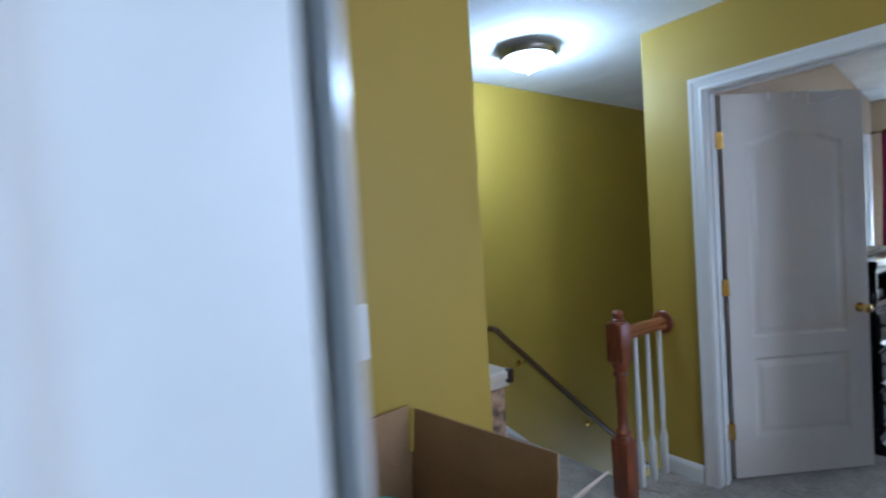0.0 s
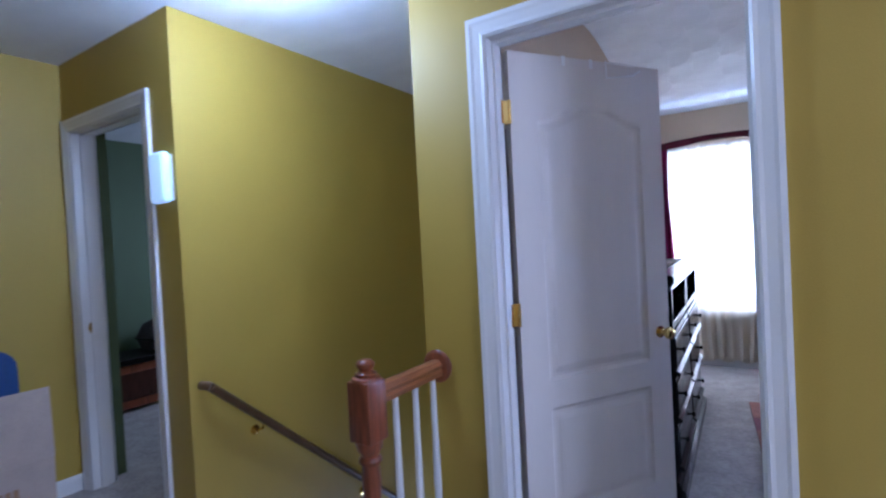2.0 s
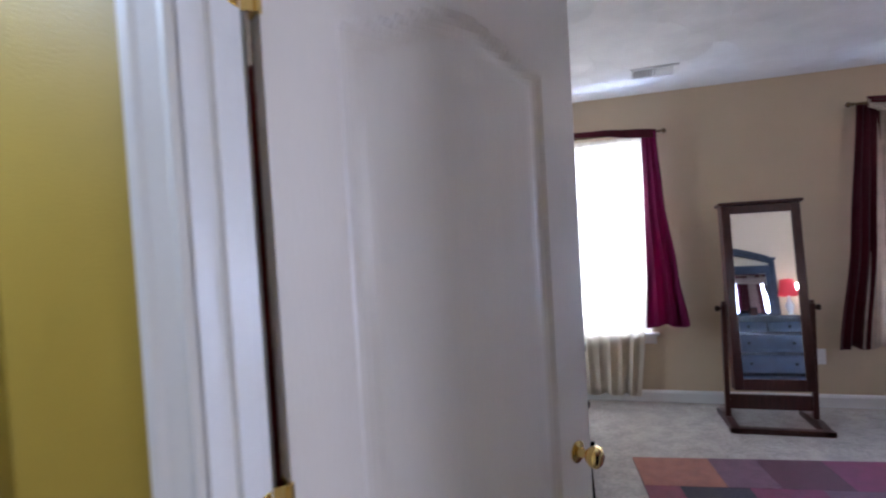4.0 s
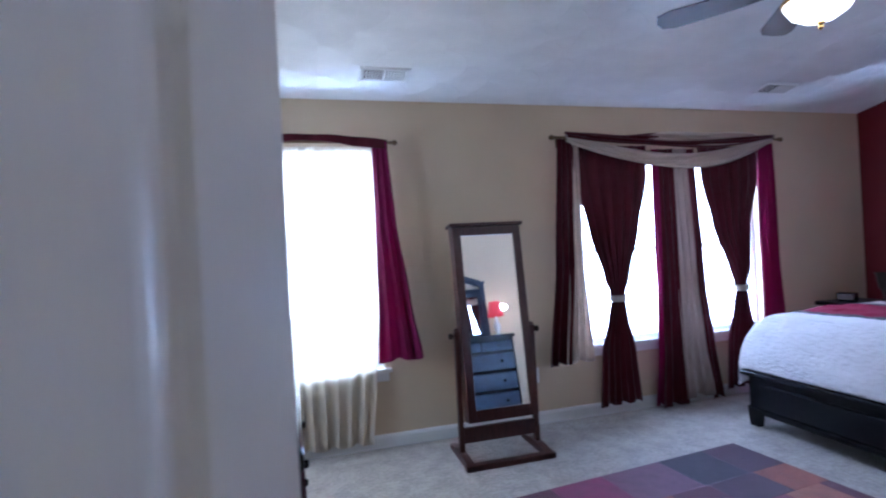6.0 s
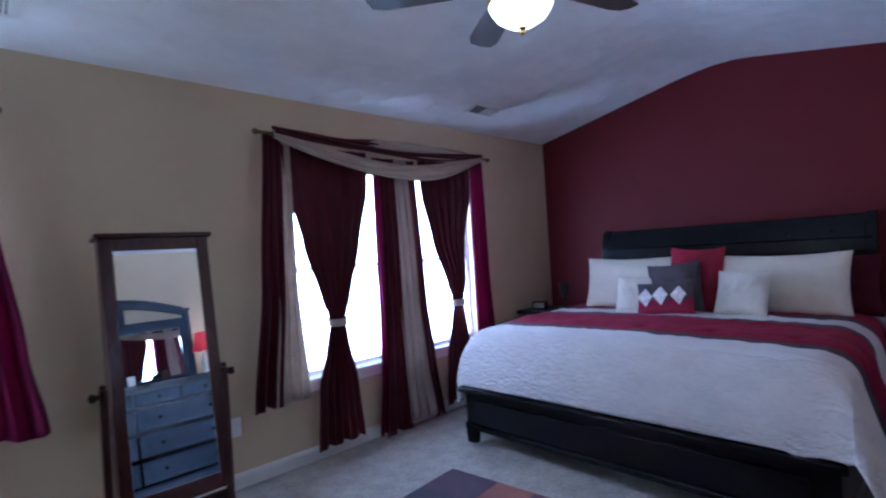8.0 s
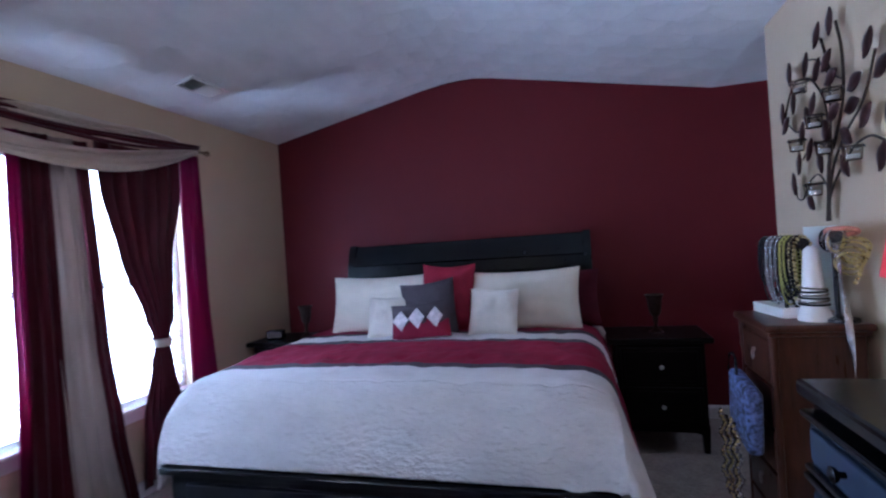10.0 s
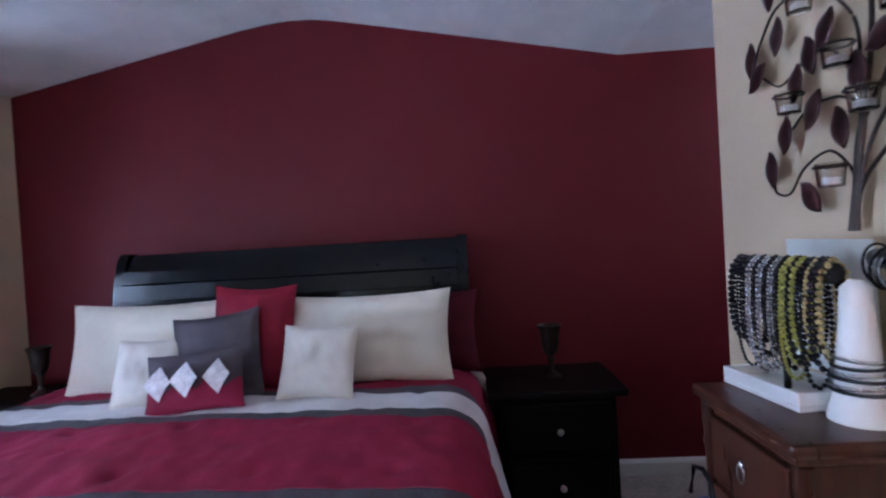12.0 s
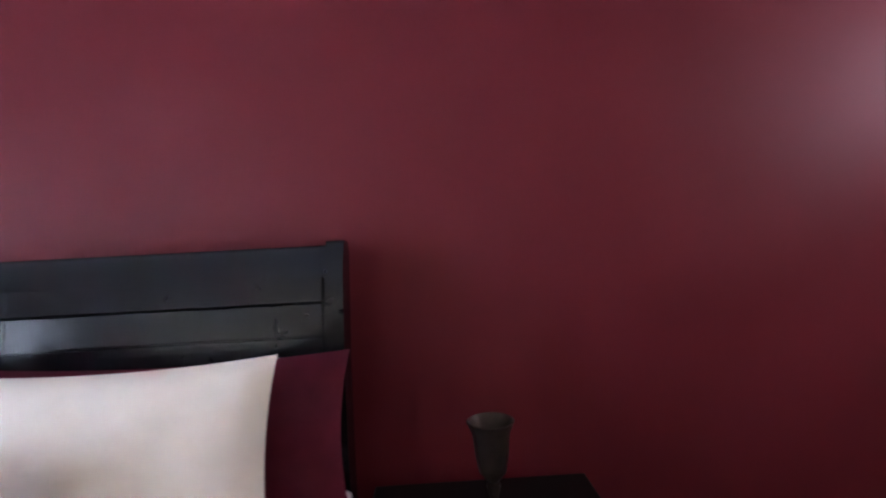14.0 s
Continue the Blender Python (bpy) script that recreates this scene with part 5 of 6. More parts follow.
def beads(points, r, material, parent, name="necklace"):
    """A string of small beads along a line of points."""
    bm = bmesh.new()
    pts = [Vector(p) for p in points]
    step, left = r * 1.9, 0.0
    for a, b in zip(pts, pts[1:]):
        d = (b - a).length
        s = left
        while s < d:
            bmesh.ops.create_icosphere(bm, subdivisions=1, radius=r, matrix=Matrix.Translation(a + (b - a) * s / d))
            s += step
        left = s - d
    return tagged(part(name, bm, material, parent, smooth=True), kind="stuff")


def hang_loop(x, y, z, w, drop, lean, n=14):
    return [(x + w * math.sin(2 * math.pi * k / n) * (0.35 + 0.65 * math.sin(math.pi * k / n)), y + lean * math.sin(math.pi * k / n), z - drop * math.sin(math.pi * k / n) ** 0.8) for k in range(n + 1)]


tb = thing("necklace_stand", "crowded necklace bar on a white tray base", "jewelry stand", pose(3.765, 0.20, 1.02, 0, 0, -82))
part("tray", boxes([(-0.075, 0.075, -0.12, 0.12, 0, 0.012), (-0.075, 0.075, -0.12, -0.112, 0.012, 0.04), (-0.075, 0.075, 0.112, 0.12, 0.012, 0.04), (-0.075, -0.067, -0.112, 0.112, 0.012, 0.04), (0.067, 0.075, -0.112, 0.112, 0.012, 0.04)], 0.002), M_PLASTIC, tb)
part("post", tube([(0, 0, 0.012), (0, 0, 0.28)], 0.008, 10), M_JET, tb, smooth=True)
part("bar", tube([(0, -0.14, 0.285), (0, 0.14, 0.285)], 0.022, 14), M_JET, tb, smooth=True)
rng = random.Random(3)
for k in range(24):
    y = -0.135 + 0.27 * k / 23
    mt_ = ([M_GOLD, M_JET, M_JET] if k < 6 else [M_YARN, M_JET, M_YARN] if k < 11 else [M_SILVER, M_JET, M_SILVER])[k % 3] if k < 19 else M_JET
    drop = rng.uniform(0.16, 0.26)
    beads([(0.028 * math.cos(a) * (1 + 0.35 * math.sin(max(0, a - math.pi))), y + 0.01 * math.sin(2 * a), 0.285 + (0.028 * math.sin(a) if a < math.pi else drop * math.sin(a))) for a in [2 * math.pi * j / 26 for j in range(27)]], rng.choice([0.005, 0.0065, 0.008]), mt_, tb)
cs = thing("bracelet_stand", "white cone stand and dark bar stacked with bangles", "jewelry stand", pose(3.59, 0.17, 1.02))
part("cone", lathe([(0.055, 0), (0.055, 0.008), (0.042, 0.055), (0.038, 0.09), (0.030, 0.20), (0.026, 0.26), (0.012, 0.275)], 28), M_PLASTIC, cs, smooth=True)
part("post", tube([(-0.04, -0.057, 0.0), (-0.04, -0.057, 0.30)], 0.009, 10), M_JET, cs, smooth=True)
part("foot", lathe([(0.055, 0), (0.05, 0.012), (0.012, 0.02)], 20, Matrix.Translation((-0.04, -0.07, 0))), M_JET, cs, smooth=True)
part("bar", tube([(-0.15, -0.02, 0.31), (0.06, -0.09, 0.31)], 0.020, 14), M_JET, cs, smooth=True)


def ring(parent, x, y, z, R, r, material, rx, rz, name="bangle"):
    bm = tube([(R * math.cos(a), R * math.sin(a), 0) for a in [2 * math.pi * k / 28 for k in range(29)]], r, 7)
    return part(name, moved(bm, pose(x, y, z, rx, 0, rz)), material, parent, smooth=True)


for k in range(16):
    ring(cs, -0.14 + 0.19 * k / 15, -0.024 - 0.062 * k / 15, 0.298 - rng.uniform(0, 0.012), 0.034 + 0.008 * (k % 3 == 0), rng.uniform(0.0022, 0.004), rng.choice([M_SILVER, M_JET, M_SILVER, M_GOLD, M_JET]), 90 + rng.uniform(-14, 14), -72 + rng.uniform(-12, 12))
for k in range(6):
    ring(cs, 0, 0, 0.06 + 0.012 * k, 0.047 - 0.001 * k, 0.004, [M_JET, M_SILVER][k % 2], rng.uniform(-6, 6), 0)
ring(cs, -0.12, -0.05, 0.325, 0.044, 0.0085, M_PINK, 16, 55)
for k in range(7):
    ring(cs, -0.12 + rng.uniform(-0.008, 0.008), -0.09 + 0.004 * k, 0.270 - 0.010 * k, 0.040, 0.0035, M_GOLD, 62 + rng.uniform(-18, 18), 60 + rng.uniform(-18, 18))
beads([(-0.13, -0.085 + 0.01 * math.sin(k), 0.24 - 0.012 * k) for k in range(9)], 0.008, M_GOLD, cs)


def ribbon(u, v):
    out = min(1.0, v * 2.4)
    a = 0.5 + 5.5 * v
    return (-0.10 - 0.028 * out + 0.011 * (2 * u - 1) * math.sin(a), -0.035 - 0.03 * v + 0.011 * (2 * u - 1) * math.cos(a), 0.29 - 0.55 * v)


part("ribbon", sheet(3, 60, ribbon), M_SILVER, cs, "twisted silver ribbon", smooth=True, solid=0.0012)
ca = tagged(part("white_card", moved(bm_box(-0.15, 0.15, -0.001, 0.001, 0, 0.345), pose(3.87, 0.02, 1.021, -2, 0, 0)), M_PALE), "white folded card standing against the wall", "card")
acr = tagged(part("clear_tag", moved(bm_box(-0.002, 0.002, -0.06, 0.06, -0.05, 0.05, 0.0015), pose(3.462, 0.105, 0.715, 0, 4, 0)), M_GLASS), "clear plastic tag hanging beside the armoire", "tag")

# quilted bag hung on the armoire
M_BAGQ = mat("blue_print_cotton", (0.07, 0.09, 0.20), 0.8, scale=55, vary=0.8, bump=0.4, bump_scale=60, fine=0.15)
bg = thing("hanging_bag", "blue printed quilted bag with dark beaded scarves", "bag", pose(3.72, 0.395, 0.0, 0, 0, 180))
part("bag", moved(bm_box(-0.13, 0.13, -0.045, 0.012, 0.55, 0.80, 0.02, 3), pose(0, 0, 0, 0, 8, 0)), M_BAGQ, bg, smooth=True)
part("strap", tube([(-0.06, -0.03, 0.79), (-0.04, -0.028, 0.86), (0.0, -0.026, 0.872), (0.04, -0.028, 0.86), (0.06, -0.03, 0.79)], 0.006, 8), M_JET, bg, smooth=True)
for k in range(9):
    x = -0.12 + 0.03 * k
    beads([(x + 0.008 * math.sin(j), -0.055 - 0.01 * math.sin(j * 1.7 + k), 0.60 - 0.022 * j) for j in range(16)], 0.009, [M_JET, M_GOLD, M_SILVER][k % 3], bg, "bead_strand")

# metal tree with candle cups on the wall
tree = thing("metal_wall_tree", "dark metal tree wall art with leaves and glass candle cups", "wall art")
TX = 3.80
M_LEAF = mat("burnished_leaf", (0.055, 0.022, 0.02), 0.35, 0.6, scale=20, vary=0.5)


def stem(pts, r=0.006):
    """A bent rod through a few guide points (x, z) on the wall."""
    fine = []
    P = [pts[0]] + list(pts) + [pts[-1]]
    for a, b, c, d in zip(P, P[1:], P[2:], P[3:]):
        for j in range(8):
            t = j / 8
            fine.append(tuple(0.5 * (2 * b[i] + (c[i] - a[i]) * t + (2 * a[i] - 5 * b[i] + 4 * c[i] - d[i]) * t * t + (3 * b[i] - a[i] - 3 * c[i] + d[i]) * t ** 3) for i in (0, 1)))
    fine.append(pts[-1])
    part("stem", tube([(x, 0.032, z) for x, z in fine], r * 0.7, 8), M_BRONZE, tree, smooth=True)


def leaf(x, z, ang, s=1.2):
    bm = sheet(8, 6, lambda u, v: ((u - 0.5) * 0.085 * s, 0.006 * math.cos(math.pi * (v - 0.5)) + 0.004 * math.sin(3 * u), (v - 0.5) * 0.05 * s * math.sin(math.pi * min(0.999, max(0.001, u))) ** 0.75))
    part("leaf", moved(bm, pose(x, 0.040, z, 0, ang, 0)), M_LEAF, tree, smooth=True, solid=0.0015)


def cup(x, z):
    c = part("cup_ring", merge(tube([(x + 0.034 * math.cos(a), 0.07 + 0.034 * math.sin(a), z + 0.02) for a in [2 * math.pi * k / 20 for k in range(21)]], 0.003, 6), tube([(x, 0.032, z + 0.02), (x, 0.037, z + 0.02)], 0.004, 6)), M_BRONZE, tree, smooth=True)
    part("glass_cup", lathe([(0.022, -0.028), (0.026, -0.026), (0.031, 0.028), (0.029, 0.028), (0.024, -0.022), (0.004, -0.022)], 20, Matrix.Translation((x, 0.07, z))), M_GLASS, c, "clear glass candle cup", smooth=True)
    part("tea_light", lathe([(0.019, -0.02), (0.019, -0.006), (0.004, -0.005)], 16, Matrix.Translation((x, 0.07, z))), M_PLASTIC, c, smooth=True)


stem([(3.783, 1.385), (3.764, 1.48), (3.742, 1.61), (3.674, 1.70), (3.60, 1.84), (3.59, 2.00), (3.62, 2.12)], 0.008)
stem([(3.775, 1.385), (3.757, 1.48), (3.735, 1.60), (3.70, 1.80), (3.70, 1.98), (3.74, 2.10)], 0.008)
stem([(3.768, 1.385), (3.750, 1.48), (3.70, 1.60), (3.60, 1.70), (3.47, 1.79), (3.38, 1.93)], 0.007)
stem([(3.760, 1.385), (3.745, 1.48), (3.66, 1.57), (3.55, 1.64), (3.44, 1.66), (3.34, 1.62)], 0.007)
stem([(3.760, 1.50), (3.781, 1.54), (3.841, 1.58), (3.93, 1.55), (3.99, 1.49), (4.052, 1.50), (4.055, 1.555)], 0.005)
stem([(3.74, 1.62), (3.733, 1.74), (3.745, 1.86), (3.84, 1.968), (3.93, 2.00), (4.02, 2.0), (4.09, 1.94), (4.131, 1.88)], 0.006)
stem([(3.735, 1.70), (3.80, 1.80), (3.88, 1.83), (3.96, 1.80), (4.02, 1.79), (4.09, 1.835)], 0.005)
stem([(3.737, 1.66), (3.80, 1.70), (3.90, 1.70), (3.97, 1.66)], 0.005)
stem([(3.70, 1.95), (3.78, 2.03), (3.87, 2.06)], 0.005)
stem([(3.60, 1.90), (3.66, 1.94), (3.72, 2.03)], 0.004)
for x, z, a in ((3.861, 2.039, 70), (3.766, 1.987, 55), (3.683, 1.997, 40), (3.657, 1.926, 20), (4.025, 2.052, 85), (4.001, 1.92, 80), (3.821, 1.864, 60), (3.876, 1.824, 100), (4.126, 1.897, 85), (4.10, 1.838, 40), (3.654, 1.792, 25), (3.725, 1.732, 95), (3.933, 1.769, 75), (3.524, 1.784, 10),
                (3.574, 1.687, 140), (3.873, 1.688, 60), (3.784, 1.626, 100), (3.983, 1.646, 80), (4.049, 1.563, 95), (3.894, 1.474, 130), (3.594, 1.583, 120), (3.496, 1.859, 20)):
    leaf(x, z, a)
for x, z, a in ((3.40, 1.96, 60), (3.33, 1.86, 30), (3.30, 1.70, 100), (3.36, 1.58, 70), (3.44, 1.73, 45), (3.64, 2.13, 80), (3.75, 2.12, 60)):
    leaf(x, z, a)
for x, z in ((3.865, 1.953), (3.589, 1.845), (3.749, 1.782), (3.92, 1.718), (3.679, 1.666), (3.783, 1.516), (3.476, 1.613)):
    cup(x, z)

# ---------------------------------------------------------------- landing
sg = thing("red_wall_sign", "small red sign with white bars of lettering", "sign", pose(NX, -2.294, 1.515, 0, 0, 90))
M_SIGN = mat("red_sign_card", (0.42, 0.006, 0.012), 0.65, scale=10, vary=0.1)
part("card", bm_box(-0.034, 0.034, -0.003, 0, -0.062, 0.062, 0.001), M_SIGN, sg)
for z, w, h in ((0.045, 0.052, 0.004), (0.022, 0.026, 0.003), (-0.026, 0.03, 0.004), (-0.048, 0.042, 0.004)):
    part("lettering_bar", bm_box(-w / 2, w / 2, -0.0042, -0.0028, z - h / 2, z + h / 2), M_PLASTIC, sg)
part("emblem", boxes([(-0.013, 0.013, -0.0042, -0.0028, -0.012, 0.014)]), M_PLASTIC, sg)
sw = thing("light_switch", "white double toggle switch plate", "light switch", pose(NX, -2.283, 1.20, 0, 0, 90))
part("plate", bm_box(-0.063, 0.063, -0.007, 0, -0.060, 0.060, 0.003), M_PLASTIC, sw)
for x in (-0.023, 0.023):
    part("toggle", moved(bm_box(-0.005, 0.005, -0.018, 0, -0.006, 0.006, 0.002), pose(x, -0.006, 0.0, 25)), M_PLASTIC, sw)
    part("toggle_slot", bm_box(x - 0.007, x + 0.007, -0.0078, -0.006, -0.013, 0.013), M_NICKEL, sw)
    for z in (-0.03, 0.03):
        part("screw", lathe([(0.003, 0), (0.003, 0.001), (0.001, 0.0015)], 10, pose(x, -0.007, z, 90)), M_PLASTIC, sw)

# ceiling lamp, smoke detector, chime box
hl = thing("ceiling_lamp", "lit frosted bowl ceiling lamp with a nickel rim", "ceiling lamp", pose(-0.775, -0.545, 2.44))
part("pan", lathe([(0.150, -0.03), (0.155, -0.022), (0.135, -0.008), (0.12, 0.0)], 40), M_NICKEL, hl, smooth=True)
part("rim", lathe([(0.150, -0.062), (0.158, -0.055), (0.166, -0.035), (0.160, -0.028)], 40), M_NICKEL, hl, smooth=True)
hb = part("bowl", lathe([(0.01, -0.125), (0.05, -0.122), (0.10, -0.105), (0.135, -0.08), (0.150, -0.058)], 40), M_BOWL, hl, "glowing white glass bowl", smooth=True)
hb.visible_shadow = False
part("finial", lathe([(0.004, -0.15), (0.010, -0.142), (0.006, -0.134), (0.012, -0.126), (0.01, -0.12)], 14), M_NICKEL, hl, smooth=True)
sm = thing("smoke_detector", "round white smoke detector on the ceiling", "smoke detector", pose(-1.74, -1.16, 2.44))
part("base", lathe([(0.068, -0.012), (0.070, -0.006), (0.070, 0)], 28), M_PLASTIC, sm, smooth=True)
part("cover", lathe([(0.02, -0.038), (0.045, -0.036), (0.058, -0.026), (0.062, -0.012)], 28), M_PLASTIC, sm, smooth=True)
sm2 = copy_thing(sm, pose(1.02, 2.35, wall_z(2.35) - 0.002))
sm2["label"] = "round white smoke detector on the bedroom ceiling"
nl = thing("wall_chime", "white plastic chime box with an added bluish glow", "door chime", pose(-1.475, SY, 1.675, 0, 0, 0))
# the chime is no lamp: a faint bluish glow is added to its cover
part("cover", bm_box(-0.062, 0.062, -0.055, -0.010, -0.115, 0.115, 0.020, 4), M_CHIME, nl, smooth=True)
part("back_plate", bm_box(-0.055, 0.055, -0.011, 0.0, -0.105, 0.105, 0.003), M_PLASTIC, nl)

# stairs
RUN, RISE, Y0 = 0.225, 0.19, -0.38
M_STAIR = M_CARPET
for k in range(9):
    y = Y0 + RUN * k
    z = -RISE * (k + 1)
    tr_ = thing("stair_step", "carpeted stair step going down", "stair step", kind="structure")
    part("tread", bm_box(SX + 0.022, LW - 0.014, y - 0.02, y + RUN, z - 0.05, z, 0.014, 3), M_STAIR, tr_)
    part("riser", bm_box(SX + 0.022, LW - 0.014, y - 0.0, y + 0.02, z, z + RISE - 0.052), M_STAIR, tr_)
setting("floor_lower", bm_box(SX, LW, -0.5, 1.75, -2.7, -2.6), M_CARPET, "beige carpet at the lower floor", "carpet")
ang = math.atan2(RISE, RUN)
tl = 9 * math.hypot(RISE, RUN)
for x in (SX + 0.001, LW - 0.034):
    setting("trim_stair_skirt", moved(bm_box(0, 0.02, 0, tl, -0.06, 0.13, 0.003), pose(x, Y0 - 0.02, -0.10) @ Matrix.Rotation(-ang, 4, "X")), M_TRIM, "white sloping skirt board along the stairs", "trim")
setting("trim_stair_skirt", bm_box(SX + 0.001, SX + 0.021, SY, Y0 + 0.03, 0.0, 0.092, 0.003), M_TRIM, "white skirt board end at the top stair", "trim")
hr = thing("wall_handrail", "brown wooden wall handrail on brass brackets", "handrail")
a0, a1 = Vector((SX + 0.07, -0.42, 0.715)), Vector((SX + 0.07, 1.60, 0.715 - 0.872 * 2.02))
part("rail", merge(tube([a0 + Vector((-0.05, -0.015, 0.005)), a0 + Vector((-0.01, -0.008, 0.006)), a0], 0.021, 12), tube([a0, a1], 0.021, 12)), M_RAILDARK, hr, smooth=True)
for k in (0.13, 0.5, 0.85):
    p = a0.lerp(a1, k)
    part("bracket", merge(tube([p - Vector((0, 0, 0.02)), p - Vector((0.0, 0, 0.05)), p - Vector((0.045, 0, 0.07)), p - Vector((0.068, 0, 0.07))], 0.006, 8), lathe([(0.025, 0), (0.024, 0.006), (0.01, 0.01)], 16, Matrix.Translation((SX + 0.001, p.y, p.z - 0.07)) @ pose(0, 0, 0, 0, 90, 0))), M_BRASS, hr, "brass bracket", smooth=True)

# newel, rail and balusters
NXW, NYW = -0.275, -0.535
bl = thing("stair_balustrade", "short oak balustrade with a turned newel and white balusters", "balustrade")
nw = part("newel", merge(bm_box(NXW - 0.045, NXW + 0.045, NYW - 0.045, NYW + 0.045, 0.0, 0.30, 0.004),
                         lathe([(0.045, 0.30), (0.046, 0.31), (0.036, 0.325), (0.041, 0.34), (0.028, 0.36), (0.025, 0.45), (0.031, 0.56), (0.028, 0.62), (0.037, 0.632), (0.037, 0.642), (0.028, 0.652), (0.041, 0.675), (0.045, 0.70)], 24, Matrix.Translation((NXW, NYW, 0))),
                         bm_box(NXW - 0.045, NXW + 0.045, NYW - 0.045, NYW + 0.045, 0.70, 0.895, 0.006)), M_OAK, bl, "turned stained oak newel post", smooth=True)
part("newel_cap", lathe([(0.05, 0.893), (0.046, 0.903), (0.034, 0.908), (0.036, 0.916), (0.026, 0.922), (0.022, 0.928), (0.029, 0.938), (0.030, 0.948), (0.022, 0.958), (0.006, 0.962)], 24, Matrix.Translation((NXW, NYW, 0))), M_OAK, nw, smooth=True)
railsec = [(-0.030, 0.0), (0.030, 0.0), (0.032, 0.018), (0.026, 0.026), (0.030, 0.040), (0.020, 0.056), (0.0, 0.061), (-0.020, 0.056), (-0.030, 0.040), (-0.026, 0.026), (-0.032, 0.018)]
part("handrail", moved(prism(railsec, "y", NYW + 0.04, -0.135), Matrix.Translation((NXW, 0, 0.808))), M_OAKRAIL, bl, smooth=True)
part("rosette", lathe([(0.062, 0), (0.064, 0.008), (0.056, 0.016), (0.050, 0.018)], 28, pose(NXW, -0.121, 0.840, 90)), M_OAK, bl, "round oak rosette", smooth=True)
for k in range(3):
    y = NYW + 0.14 + 0.115 * k
    part("baluster", merge(bm_box(NXW - 0.016, NXW + 0.016, y - 0.016, y + 0.016, 0.0, 0.22, 0.003), lathe([(0.015, 0.22), (0.017, 0.235), (0.011, 0.25), (0.015, 0.40), (0.012, 0.60), (0.011, 0.810)], 14, Matrix.Translation((NXW, y, 0)))), M_TRIM, bl, "white turned baluster", smooth=True)

# painted chest with a lamp on it
M_FLORAL = mat("carved_floral_front", (0.30, 0.19, 0.12), 0.6, scale=16, vary=0.8, bump=1.0, bump_scale=26, fine=0.12)
tc = thing("carved_chest", "tall chest with cream top and carved floral sides", "chest")
part("body", bm_box(-1.10, -0.085, -1.93, -1.505, 0.05, 0.84, 0.006), M_FLORAL, tc)
part("rim", bm_box(-1.13, -0.07, -1.945, -1.495, 0.84, 0.87, 0.006), M_CREAMTOP, tc)
part("top", bm_box(-1.14, -0.06, -1.95, -1.485, 0.87, 0.90, 0.006), M_CREAMTOP, tc, "worn cream top")
for x in (-1.06, -0.13):
    for y in (-1.88, -1.55):
        part("foot", lathe([(0.02, 0), (0.03, 0.02), (0.035, 0.052)], 14, Matrix.Translation((x, y, 0))), M_ESP, tc, smooth=True)
for y in (-1.935, -1.50):
    part("corner_bracket", bm_box(-0.075, -0.053, y - 0.012, y + 0.012, 0.855, 0.906, 0.005), M_BRONZE, tc)
rr = random.Random(8)
for k in range(46):
    ang2, y, z = rr.uniform(0, 180), rr.uniform(-1.90, -1.53), rr.uniform(0.08, 0.81)
    part("carved_rosette", moved(lathe([(0.036, 0), (0.034, 0.008), (0.022, 0.006), (0.014, 0.012), (0.002, 0.013)], 8), Matrix.Translation((-0.0855, y, z)) @ pose(0, 0, 0, 0, 90, 0) @ Matrix.Scale(rr.uniform(0.7, 1.2), 4)), M_FLORAL, tc, smooth=True)
for k in range(60):
    x, z = rr.uniform(-1.05, -0.13), rr.uniform(0.08, 0.81)
    part("carved_rosette", moved(lathe([(0.036, 0), (0.034, 0.008), (0.022, 0.006), (0.014, 0.012), (0.002, 0.013)], 8), Matrix.Translation((x, -1.5055, z)) @ pose(0, 0, 0, -90, 0, 0) @ Matrix.Scale(rr.uniform(0.7, 1.2), 4)), M_FLORAL, tc, smooth=True)

M_ROPE = mat("ribbed_brown_wood", (0.13, 0.055, 0.024), 0.5, scale=20, vary=0.35, bump=0.3, bump_scale=80)
M_SHADEW = mat("cream_shade_lattice", (0.72, 0.66, 0.52), 0.85, scale=20, vary=0.06, bump=0.3, bump_scale=300)
M_SHADEY = mat("yellow_shade_print", (0.56, 0.42, 0.045), 0.85, scale=20, vary=0.08, bump=0.3, bump_scale=300)
tlp = thing("table_lamp", "table lamp with ribbed column and yellow patterned shade", "lamp", pose(-0.60, -1.63, 0.90))
part("foot", merge(*[moved(tube([(0.02, 0, 0.07), (0.07, 0, 0.055), (0.115, 0, 0.02), (0.13, 0, 0.02)], [0.026, 0.024, 0.020, 0.024], 10), pose(0, 0, 0, 0, 0, a)) for a in (30, 120, 210, 300)], lathe([(0.03, 0.03), (0.05, 0.05), (0.045, 0.09), (0.04, 0.10)], 20)), M_RAILDARK, tlp, "carved brown feet", smooth=True)
part("collar", lathe([(0.052, 0.095), (0.056, 0.105), (0.05, 0.115)], 24), M_NICKEL, tlp, smooth=True)
prof = [(0.034, 0.11)]
for k in range(24):
    z = 0.115 + 0.225 * k / 24
    prof += [(0.034, z), (0.038, z + 0.004)]
part("column", lathe(prof + [(0.034, 0.342)], 24), M_ROPE, tlp, "ribbed brown column", smooth=False)
part("capital", lathe([(0.038, 0.339), (0.042, 0.351), (0.034, 0.363), (0.040, 0.377), (0.050, 0.393), (0.052, 0.403), (0.02, 0.405)], 24), M_NICKEL, tlp, smooth=True)
part("stem", tube([(0, 0, 0.403), (0, 0, 0.53)], 0.010, 10), M_BRASS, tlp, smooth=True)
